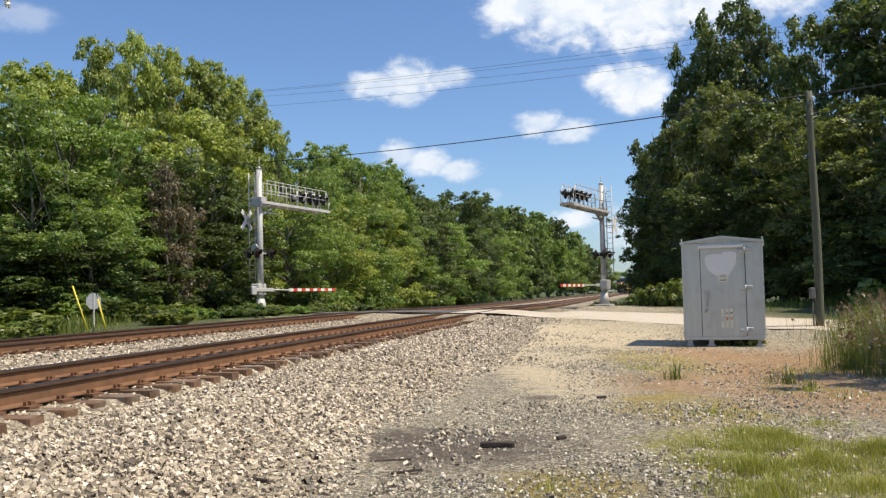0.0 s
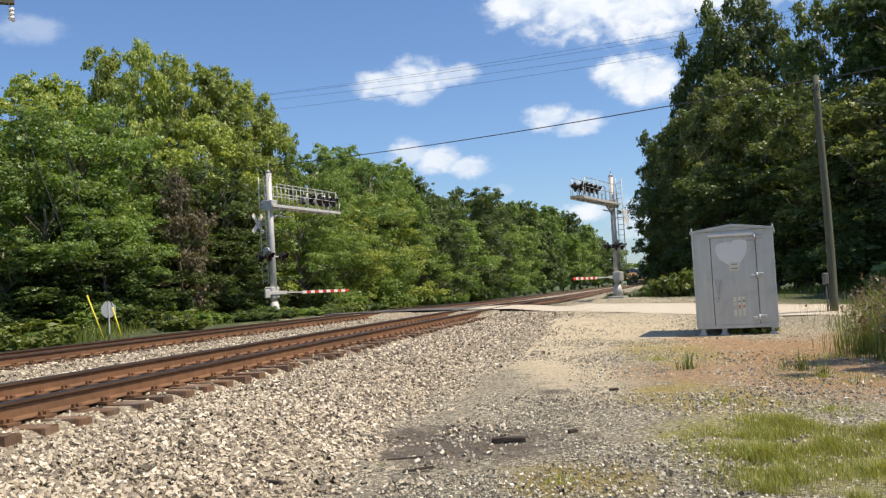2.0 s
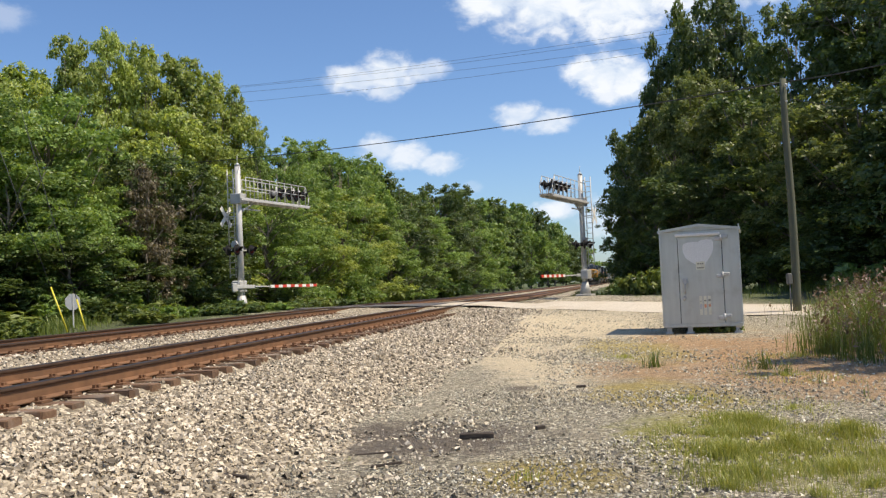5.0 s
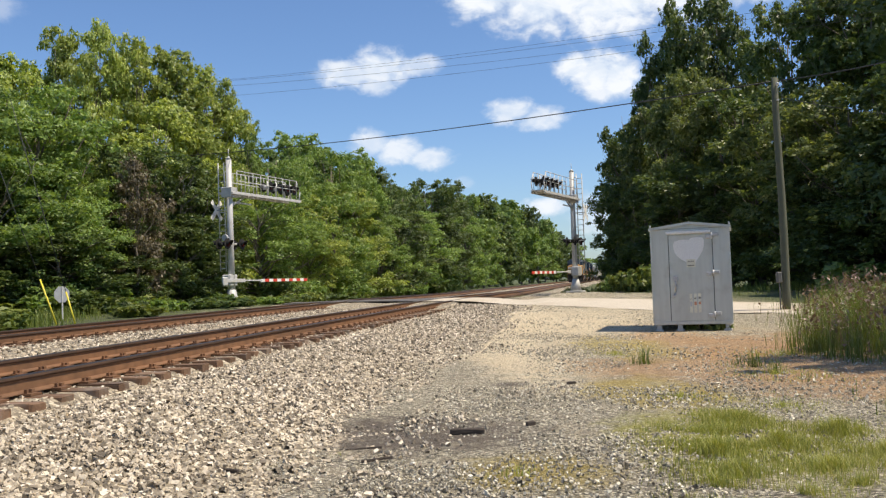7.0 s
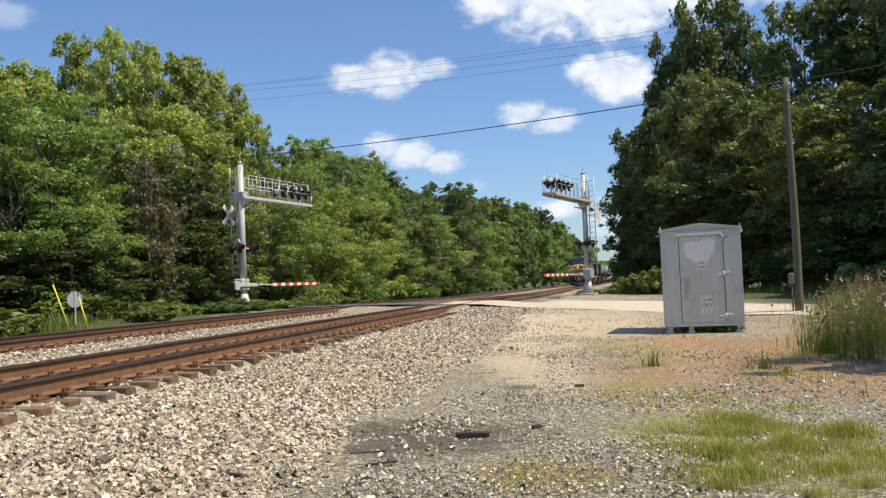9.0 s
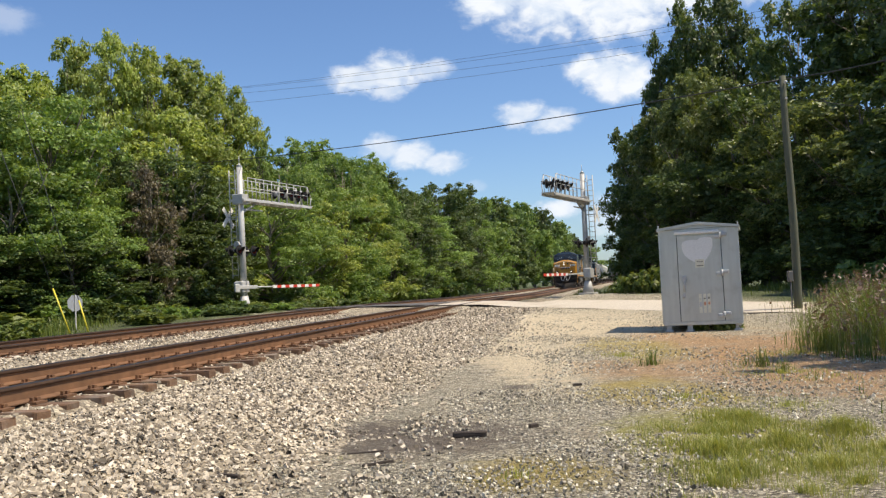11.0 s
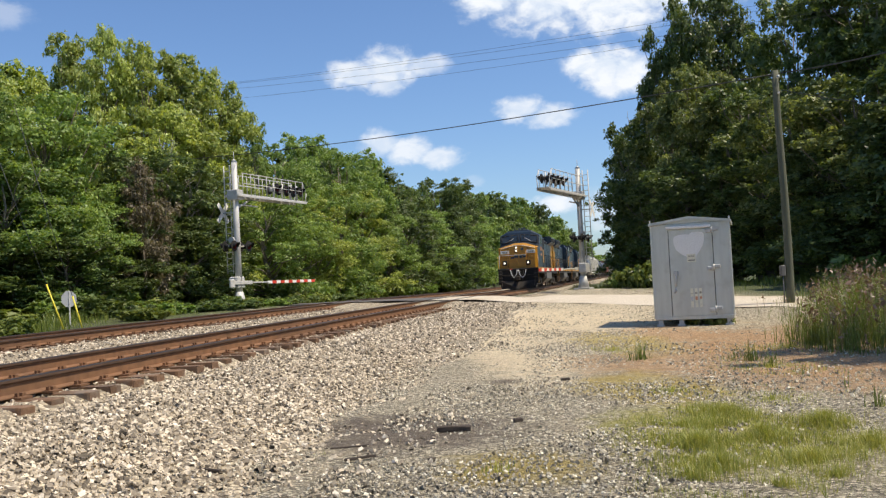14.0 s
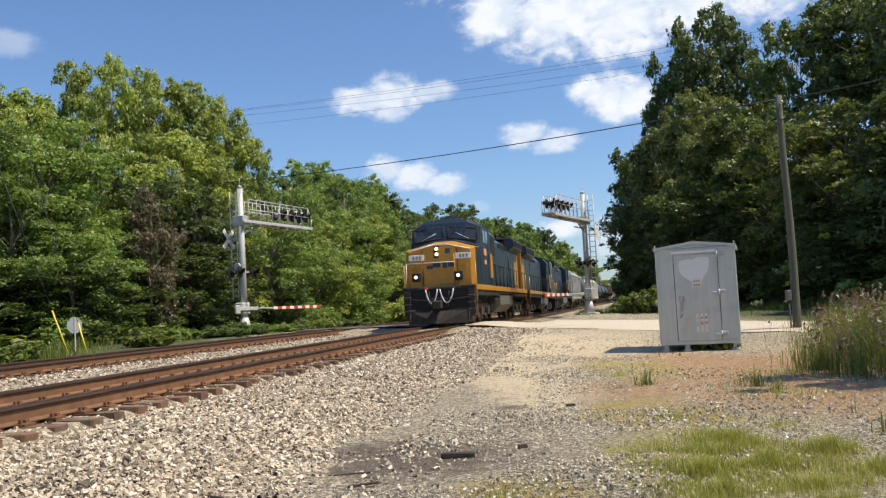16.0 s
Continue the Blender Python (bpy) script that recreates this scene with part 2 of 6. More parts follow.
def build_tie(n, p):
    st = n.add("ShaderNodeMapping")
    n.link(n.obj, st.inputs[0])
    st.inputs["Scale"].default_value = (1.2, 22.0, 22.0)
    grain = n.noise(st.outputs[0], 1.0, 6.0, 0.65)
    c = n.mix(grain, (0.055, 0.033, 0.019), (0.24, 0.135, 0.075))
    c = n.mix(n.math("MULTIPLY", n.span(n.noise(n.pos, 2.2, 4.0), 0.5, 0.72), 0.6), c, (0.26, 0.23, 0.19))
    c = n.mix(1.0, c, n.ramp(n.rand, (0.0, 0.7), (1.0, 1.25)), "MULTIPLY")
    n.put(p.inputs["Base Color"], c)
    p.inputs["Roughness"].default_value = 0.9
    bump(n, p, grain, 0.6, 0.012)


def build_bark(n, p):
    st = n.add("ShaderNodeMapping")
    n.link(n.obj, st.inputs[0])
    st.inputs["Scale"].default_value = (14.0, 14.0, 2.0)
    g = n.noise(st.outputs[0], 1.0, 6.0, 0.65)
    n.put(p.inputs["Base Color"], n.mix(g, (0.09, 0.07, 0.05), (0.30, 0.26, 0.21)))
    p.inputs["Roughness"].default_value = 0.9
    bump(n, p, g, 0.7, 0.03)


def build_pole(n, p):
    st = n.add("ShaderNodeMapping")
    n.link(n.obj, st.inputs[0])
    st.inputs["Scale"].default_value = (22.0, 22.0, 0.7)
    g = n.noise(st.outputs[0], 1.0, 6.0, 0.7)
    n.put(p.inputs["Base Color"], n.mix(g, (0.042, 0.044, 0.028), (0.16, 0.165, 0.11)))
    p.inputs["Roughness"].default_value = 0.85
    bump(n, p, g, 0.6, 0.01)


def build_road(n, p):
    fine = n.noise(n.pos, 22.0, 5.0, 0.7)
    big = n.noise(n.pos, 0.5, 4.0)
    c = n.mix(n.span(fine, 0.3, 0.7), (0.40, 0.345, 0.265), (0.66, 0.59, 0.48))
    c = n.mix(n.math("MULTIPLY", n.span(big, 0.42, 0.66), 0.6), c, (0.44, 0.36, 0.25))
    n.put(p.inputs["Base Color"], c)
    p.inputs["Roughness"].default_value = 0.92
    bump(n, p, fine, 0.5, 0.012)


def build_galvanised(n, p):
    """Weathered aluminium sheet: streaks run down it."""
    st = n.add("ShaderNodeMapping")
    n.link(n.obj, st.inputs[0])
    st.inputs["Scale"].default_value = (6.0, 6.0, 0.5)
    streak = n.noise(st.outputs[0], 1.0, 6.0, 0.65)
    spang = n.noise(n.obj, 3.0, 4.0)
    c = n.mix(streak, (0.40, 0.41, 0.375), (0.66, 0.67, 0.62))
    c = n.mix(n.math("MULTIPLY", n.span(spang, 0.5, 0.75), 0.5), c, (0.37, 0.36, 0.31))
    n.put(p.inputs["Base Color"], c)
    p.inputs["Metallic"].default_value = 0.5
    n.put(p.inputs["Roughness"], n.math("ADD", 0.30, n.math("MULTIPLY", spang, 0.25)))
    bump(n, p, streak, 0.12, 0.004)


def build_glass(n, p):
    p.inputs["Base Color"].default_value = (0.03, 0.04, 0.05, 1)
    p.inputs["Roughness"].default_value = 0.08
    p.inputs["Specular IOR Level"].default_value = 0.7


def glow(name, colour, power):
    def build(n, p):
        n.put(p.inputs["Base Color"], (0.8, 0.8, 0.75))
        n.put(p.inputs["Emission Color"], colour)
        p.inputs["Emission Strength"].default_value = power
    return material(name, build)


M = {
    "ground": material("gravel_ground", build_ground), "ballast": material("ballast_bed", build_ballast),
    "stones": stone_material("ballast_stone", (0.10, 0.082, 0.06), (0.26, 0.215, 0.155), (0.38, 0.32, 0.235), (0.50, 0.42, 0.31), (0.65, 0.55, 0.41), (0.84, 0.74, 0.59)),
    "pebbles": stone_material("gravel_stone", (0.17, 0.15, 0.115), (0.30, 0.265, 0.205), (0.42, 0.375, 0.28), (0.60, 0.535, 0.405), (0.90, 0.83, 0.66)),
    # railhead: rust painted darker for the shade about the head's overhang
    "rail": material("rusty_rail", build_rail), "railhead": worn("shaded_rusty_rail_side", (0.075, 0.046, 0.030), (0.15, 0.085, 0.05), 0.7, 0.2, 2.0, 0.6), "railtop": material("worn_rail_head", build_polished), "tie": material("creosoted_wood", build_tie),
    "bark": material("bark", build_bark), "pole": material("weathered_pole", build_pole), "road": material("pale_road", build_road),
    "asphalt": worn("old_asphalt", (0.10, 0.095, 0.09), (0.19, 0.17, 0.15), 0.9, 0, 1.2, 0.6, grain=60, relief=0.4),
    "shed": material("aluminium_sheet", build_galvanised),
    "galv": worn("galvanised_steel", (0.54, 0.535, 0.515), (0.36, 0.35, 0.33), 0.55, 0.12, 3.0, 0.5),
    "fresh": worn("fresh_grey_paint", (0.80, 0.80, 0.77), (0.72, 0.72, 0.69), 0.55, 0.0, 4.0, 0.4),
    "black": worn("black_paint", (0.009, 0.009, 0.009), (0.030, 0.025, 0.020), 0.85, 0, 3.0, 0.6),
    "lens": worn("dark_red_lens", (0.09, 0.012, 0.01), (0.05, 0.01, 0.01), 0.2),
    "red": worn("red_reflective", (0.62, 0.06, 0.03), (0.48, 0.07, 0.05), 0.5, 0, 5.0, 0.4),
    "white": worn("white_reflective", (0.80, 0.79, 0.75), (0.62, 0.60, 0.55), 0.5, 0, 5.0, 0.4),
    "concrete": worn("concrete", (0.46, 0.45, 0.42), (0.30, 0.28, 0.25), 0.9, 0, 3.0, 0.6, relief=0.4),
    "label": worn("cream_label", (0.74, 0.72, 0.58), (0.62, 0.58, 0.42), 0.6, 0, 6.0, 0.4),
    "ink": worn("faded_ink", (0.26, 0.25, 0.20), (0.36, 0.33, 0.28), 0.7, 0, 9.0, 0.4),
    "orange": worn("faded_orange_print", (0.66, 0.30, 0.16), (0.70, 0.45, 0.30), 0.7, 0, 9.0, 0.4),
    "signback": worn("bare_aluminium_sign", (0.52, 0.53, 0.54), (0.40, 0.40, 0.40), 0.45, 0.5, 4.0, 0.5),
    "guard": worn("yellow_plastic", (0.75, 0.62, 0.05), (0.55, 0.45, 0.08), 0.5, 0, 5.0, 0.4),
    "scrap": worn("dark_old_wood", (0.055, 0.042, 0.032), (0.13, 0.10, 0.075), 0.9, 0, 6.0, 0.5, relief=0.5),
    "deadwood": worn("bleached_deadwood", (0.42, 0.39, 0.34), (0.25, 0.22, 0.18), 0.85, 0, 3.0, 0.5),
    "wire": worn("black_cable", (0.03, 0.032, 0.035), (0.06, 0.06, 0.06), 0.6),
    "navy": worn("dark_blue_loco_paint", (0.012, 0.026, 0.046), (0.040, 0.042, 0.042), 0.36, 0.05, 0.9, 0.5, grain=14),
    "yellow": worn("yellow_loco_paint", (0.50, 0.235, 0.019), (0.27, 0.125, 0.024), 0.38, 0.0, 1.1, 0.5, grain=14),
    "loco_roof": worn("sooty_blue_roof", (0.018, 0.032, 0.052), (0.045, 0.045, 0.045), 0.5, 0, 1.0, 0.6, grain=14),
    "truck": worn("dusty_truck_casting", (0.032, 0.027, 0.022), (0.11, 0.085, 0.062), 0.85, 0.1, 2.5, 0.6),
    "plough": worn("grimy_plough_steel", (0.014, 0.012, 0.010), (0.075, 0.055, 0.042), 0.85, 0.0, 2.2, 0.6),
    "tank": worn("grey_fuel_tank", (0.13, 0.125, 0.115), (0.08, 0.068, 0.056), 0.7, 0, 1.4, 0.5),
    "wheel": worn("worn_wheel_steel", (0.13, 0.105, 0.09), (0.20, 0.16, 0.13), 0.5, 0.5, 5.0, 0.5),
    "hose": worn("grey_hose", (0.52, 0.53, 0.54), (0.40, 0.40, 0.40), 0.6),
    "hopper_grey": worn("grey_hopper_paint", (0.40, 0.40, 0.37), (0.24, 0.21, 0.18), 0.6, 0, 0.8, 0.5, grain=10),
    "hopper_cream": worn("cream_hopper_paint", (0.66, 0.62, 0.52), (0.42, 0.36, 0.28), 0.6, 0, 0.8, 0.5, grain=10),
    "tanker": worn("black_tank_car_paint", (0.035, 0.035, 0.036), (0.10, 0.09, 0.08), 0.45, 0, 0.8, 0.5, grain=10),
    "boxcar": worn("brown_boxcar_paint", (0.30, 0.13, 0.08), (0.20, 0.11, 0.08), 0.65, 0, 0.8, 0.5, grain=10),
    "glass": material("cab_glass", build_glass),
    "lamp": glow("headlight_glow", (1.0, 0.84, 0.60), 1.7),
    # leaf_a is toned as if sunlit, leaf_b darker as if in shade
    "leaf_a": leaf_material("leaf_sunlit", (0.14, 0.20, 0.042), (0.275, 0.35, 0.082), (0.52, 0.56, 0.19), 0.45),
    "leaf_b": leaf_material("leaf_shaded", (0.055, 0.092, 0.028), (0.098, 0.148, 0.044), (0.18, 0.225, 0.075), 0.42),
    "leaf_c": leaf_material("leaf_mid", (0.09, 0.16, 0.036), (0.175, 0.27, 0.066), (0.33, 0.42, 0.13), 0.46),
    "leaf_dead": leaf_material("leaf_withered", (0.07, 0.06, 0.035), (0.14, 0.115, 0.07), (0.24, 0.20, 0.12), 0.3),
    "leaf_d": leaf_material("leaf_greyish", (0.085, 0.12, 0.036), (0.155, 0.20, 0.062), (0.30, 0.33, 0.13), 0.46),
    "weed": leaf_material("weed_leaf", (0.075, 0.11, 0.02), (0.14, 0.185, 0.035), (0.25, 0.28, 0.07)),
    "grass": leaf_material("grass_blade", (0.19, 0.235, 0.045), (0.31, 0.345, 0.07), (0.52, 0.48, 0.17), 0.4),
    "seed": leaf_material("dry_seed_head", (0.14, 0.09, 0.07), (0.20, 0.13, 0.10), (0.27, 0.19, 0.13), 0.2),
}


# ---------------------------------------------------------------- mesh helpers
def link_mesh(name, verts, faces, mats, parent=None, label="", face_mats=None, smooth=False):
    me = bpy.data.meshes.new(name)
    me.from_pydata(verts, [], faces)
    for m in (mats if isinstance(mats, (list, tuple)) else [mats]):
        me.materials.append(m)
    if face_mats is not None:
        me.polygons.foreach_set("material_index", face_mats)
    if smooth:
        me.polygons.foreach_set("use_smooth", [True] * len(me.polygons))
    me.update()
    ob = new(name, me)
    if parent:
        ob.parent = parent
    if label:
        ob["label"] = label
    return ob


def part(name, bm, mat, parent=None, label="", smooth=False):
    """Links a bmesh as one mesh object, under a thing or under a part."""
    me = bpy.data.meshes.new(name)
    bm.to_mesh(me)
    bm.free()
    for m in (mat if isinstance(mat, (list, tuple)) else [mat]):
        me.materials.append(m)
    if smooth:
        me.polygons.foreach_set("use_smooth", [True] * len(me.polygons))
    ob = new(name, me)
    if parent:
        ob.parent = parent
    if label:
        ob["label"] = label
    return ob


def thing(name, m, label, category, group="", kind=""):
    ob = new(name)
    ob.empty_display_size = 0.2
    ob.matrix_basis = m
    return tagged(ob, label, category, group, kind)


def box(bm, x0, x1, y0, y1, z0, z1, bevel=0.0, m=None, mat=0):
    """Adds a box; the bevel rounds its edges."""
    b = bmesh.new()
    bmesh.ops.create_cube(b, size=1.0)
    for v in b.verts:
        v.co = Vector(((x0 + x1) / 2 + v.co.x * (x1 - x0), (y0 + y1) / 2 + v.co.y * (y1 - y0), (z0 + z1) / 2 + v.co.z * (z1 - z0)))
    if bevel:
        bmesh.ops.bevel(b, geom=b.edges[:], offset=bevel, segments=1, affect="EDGES", profile=0.5)
    if m is not None:
        b.transform(m)
    join(bm, b, mat)


def join(bm, b, mat=0):
    b.verts.index_update()
    made = [bm.verts.new(v.co) for v in b.verts]
    for f in b.faces:
        nf = bm.faces.new([made[v.index] for v in f.verts])
        nf.material_index, nf.smooth = mat, f.smooth
    b.free()


def tube(bm, a, b, r0, r1=None, seg=8, mat=0, caps=True):
    """A round bar from a to b."""
    a, b = Vector(a), Vector(b)
    r1 = r0 if r1 is None else r1
    c = bmesh.new()
    bmesh.ops.create_cone(c, cap_ends=caps, segments=seg, radius1=r0, radius2=r1, depth=(b - a).length)
    c.transform(Matrix.Translation((a + b) / 2) @ (b - a).to_track_quat("Z", "Y").to_matrix().to_4x4())
    for f in c.faces:
        f.smooth = len(f.verts) == 4
    join(bm, c, mat)


def pipe(bm, points, radii, seg=8):
    """One bent round bar through a row of points."""
    rows = []
    for i, p in enumerate(points):
        d = (points[min(i + 1, len(points) - 1)] - points[max(i - 1, 0)]).normalized()
        u = d.cross(Vector((0.31, 0.87, 0.4))).normalized()
        v = d.cross(u)
        rows.append([bm.verts.new(p + (u * math.cos(a) + v * math.sin(a)) * radii[i]) for a in [2 * math.pi * k / seg for k in range(seg)]])
    for a, b in zip(rows, rows[1:]):
        for k in range(seg):
            bm.faces.new((a[k], a[(k + 1) % seg], b[(k + 1) % seg], b[k])).smooth = True
    bm.faces.new(rows[0][::-1]), bm.faces.new(rows[-1])


def prism(bm, outline, y0, y1, mat=0, axis="y"):
    """An outline of (u, v) carried from y0 to y1 along an axis."""
    def at(u, v, w):
        return (u, w, v) if axis == "y" else ((w, u, v) if axis == "x" else (u, v, w))
    a = [bm.verts.new(at(u, v, y0)) for u, v in outline]
    b = [bm.verts.new(at(u, v, y1)) for u, v in outline]
    k = len(outline)
    fs = [bm.faces.new(a), bm.faces.new(b[::-1])] + [bm.faces.new((a[i], b[i], b[(i + 1) % k], a[(i + 1) % k])) for i in range(k)]
    for f in fs:
        f.material_index = mat
    bmesh.ops.recalc_face_normals(bm, faces=fs)


# ---------------------------------------------------------------- the lie of the land
RAIL_TOP, GAUGE, SPACING = 0.67, 1.435, 6.1
ROAD = ((-32, 58), (-14, 52), (-1.8, 45.6), (2.0, 40.6), (7.0, 31.8), (10.2, 26.8), (16, 22), (30, 15), (60, 5))


def road_point(t):
    """A smooth way through the road's middle, t from 0 to 1."""
    k = t * (len(ROAD) - 1)
    i = min(int(k), len(ROAD) - 2)
    u = k - i
    p = [Vector(ROAD[min(max(j, 0), len(ROAD) - 1)]) for j in (i - 1, i, i + 1, i + 2)]
    return 0.5 * (2 * p[1] + (p[2] - p[0]) * u + (2 * p[0] - 5 * p[1] + 4 * p[2] - p[3]) * u * u + (3 * p[1] - p[0] - 3 * p[2] + p[3]) * u ** 3)


ROAD_DOTS = [road_point(i / 240) for i in range(241)]


def road_dist(x, y):
    """How far a place lies from the road's middle."""
    return min(math.hypot(q.x - x, q.y - y) for q in ROAD_DOTS) if 28 < y < 62 and -18 < x < 18 else 99.0


def line_x(y):
    """The middle of the near track: straight past the camera, then an easy bend to the right."""
    d = y - 8.55
    if y < 8.55:
        return -4.84 + 0.176 * d
    if y < 60:
        return -4.84 + 0.176 * d + 0.000425 * d * d
    return 5.346 + 0.2197 * (y - 60) + 4.3e-5 * (y - 60) ** 2


def line_dir(y):
    v = Vector((line_x(y + 0.05) - line_x(y - 0.05), 0.1, 0))
    return v.normalized()


def on_line(y, p, z=0.0):
    """A point at p metres to the right of the near track's middle."""
    d = line_dir(y)
    return Vector((line_x(y) + d.y * p, y - d.x * p, z))


def rail_z(y):
    s = min(max((y - 42) / 40, 0), 1)
    return RAIL_TOP - 0.17 * s * s * (3 - 2 * s)


def smooth(a, b, x):
    t = min(max((x - a) / (b - a), 0), 1)
    return t * t * (3 - 2 * t)


def base_z(x, y):
    """The land without the track's bed."""
    up = 0.60 * smooth(10, 40, y)
    away = smooth(48, 75, y)
    return up * (1 - away) + 0.15 * away


def offset(x, y):
    d = line_dir(y)
    return (x - line_x(y)) * d.y


def bed_z(p, y):
    """The ballast bed across the line."""
    q = on_line(y, p)
    top = rail_z(y) - 0.225 + 0.15 * smooth(5.5, 2.7, road_dist(q.x, q.y))
    g = base_z(q.x, y)
    if p > 1.35:
        top -= 0.075
        return top + (min(g, top) - 0.03 - top) * smooth(1.5, 4.5, p) if p < 4.5 else g - 0.06
    if p < -SPACING - 1.35:
        q = -SPACING - 1.35 - p
        return top + (min(g, top) - 0.03 - top) * smooth(0, 2.2, q)
    top -= 0.075 * smooth(1.15, 1.35, p)
    dip = 0.05 * smooth(1.6, 3.0, -p) * smooth(1.6, 3.0, SPACING + p)
    return top - dip


def land_z(x, y):
    p = offset(x, y)
    if -SPACING - 3.4 < p < 4.4:
        ragged = 0.045 * noise.noise((x * 1.3, y * 1.3, 5.0)) * smooth(2.8, 3.6, p)
        return bed_z(p, y) - 0.04 + 0.045 * smooth(2.9, 4.2, p) + ragged
    return base_z(x, y)


def steps(*spans):
    out = []
    for a, b, s in spans:
        k = max(1, round((b - a) / s))
        out += [a + (b - a) * i / k for i in range(k)]
    return out + [spans[-1][1]]


def make_ground():
    ys = steps((-400, -40, 60), (-40, 0, 4), (0, 60, 0.8), (60, 150, 5), (150, 600, 30), (600, 3400, 350))
    ps = steps((-2500, -300, 440), (-300, -60, 40), (-60, -14, 2), (-14, -6, 0.5), (-6, 2, 1), (2, 12, 0.4), (12, 40, 1.4), (40, 300, 40), (300, 2500, 440))
    verts, faces, w = [], [], len(ps)
    for y in ys:
        d = line_dir(min(max(y, -40), 400))
        for p in ps:
            x = line_x(y) + p / d.y
            near = max(0.0, 1 - abs(y - 15) / 40)
            rough = 0.05 * near * noise.noise((x * 0.5, y * 0.5, 3.0)) + 0.02 * near * noise.noise((x * 1.7, y * 1.7, 8.0))
            verts.append((x, y, land_z(x, y) + (rough if p > 4.2 or p < -10 else 0)))
    for j in range(len(ys) - 1):
        for i in range(w - 1):
            faces.append((j * w + i, j * w + i + 1, (j + 1) * w + i + 1, (j + 1) * w + i))
    ob = link_mesh("ground", verts, faces, M["ground"], smooth=True)
    tagged(ob, "grey gravel lot with sandy ruts, moss and dry litter", "ground", kind="structure")


def make_bed():
    ys = steps((-40, 0, 4), (0, 60, 0.7), (60, 150, 5), (150, 620, 20))
    ps = steps((-SPACING - 3.6, -SPACING - 1.35, 0.45), (-SPACING - 1.35, 1.1, 0.6), (1.1, 1.35, 0.08), (1.35, 4.5, 0.25))
    verts, faces, w = [], [], len(ps)
    for y in ys:
        for p in ps:
            q = on_line(y, p)
            q.z = bed_z(p, y) + 0.02 * noise.noise((q.x * 1.5, q.y * 1.5, 0))
            verts.append(q)
    for j in range(len(ys) - 1):
        for i in range(w - 1):
            faces.append((j * w + i, j * w + i + 1, (j + 1) * w + i + 1, (j + 1) * w + i))
    ob = link_mesh("ballast_bed", verts, faces, M["ballast"], smooth=True)
    tagged(ob, "pale crushed stone ballast bed under both tracks", "ballast", kind="structure")


make_ground()
make_bed()


# ---------------------------------------------------------------- tracks
RAIL_OUTLINE = ((-0.076, 0.0), (0.076, 0.0), (0.076, 0.011), (0.012, 0.032), (0.009, 0.13), (0.030, 0.142), (0.037, 0.150), (0.037, 0.174),
                (0.026, 0.182), (-0.026, 0.182), (-0.037, 0.174), (-0.037, 0.150), (-0.030, 0.142), (-0.009, 0.13), (-0.012, 0.032), (-0.076, 0.011))


def make_rail(parent, p):
    ys = steps((-30, 0, 3), (0, 70, 1.0), (70, 200, 4), (200, 620, 12))
    verts, faces, mats, k = [], [], [], len(RAIL_OUTLINE)
    for y in ys:
        d = line_dir(y)
        for u, v in RAIL_OUTLINE:
            q = on_line(y, p + u)
            verts.append((q.x, q.y, rail_z(y) - 0.182 + v))
    for j in range(len(ys) - 1):
        for i in range(k):
            faces.append((j * k + i, j * k + (i + 1) % k, (j + 1) * k + (i + 1) % k, (j + 1) * k + i))
            # head sides and underside take the rust with shade painted in
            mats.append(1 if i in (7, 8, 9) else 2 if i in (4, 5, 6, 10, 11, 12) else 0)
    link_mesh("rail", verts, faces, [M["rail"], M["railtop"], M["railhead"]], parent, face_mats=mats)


def tie_mesh(seed):
    rnd = random.Random(seed)
    bm = bmesh.new()
    box(bm, -1.3, 1.3, -0.115, 0.115, -0.18, 0.0, 0.012)
    for v in bm.verts:
        v.co += Vector((rnd.uniform(-0.02, 0.02), rnd.uniform(-0.008, 0.008), rnd.uniform(-0.006, 0.004)))
    me = bpy.data.meshes.new("tie")
    bm.to_mesh(me)
    bm.free()
    me.materials.append(M["tie"])
    return me


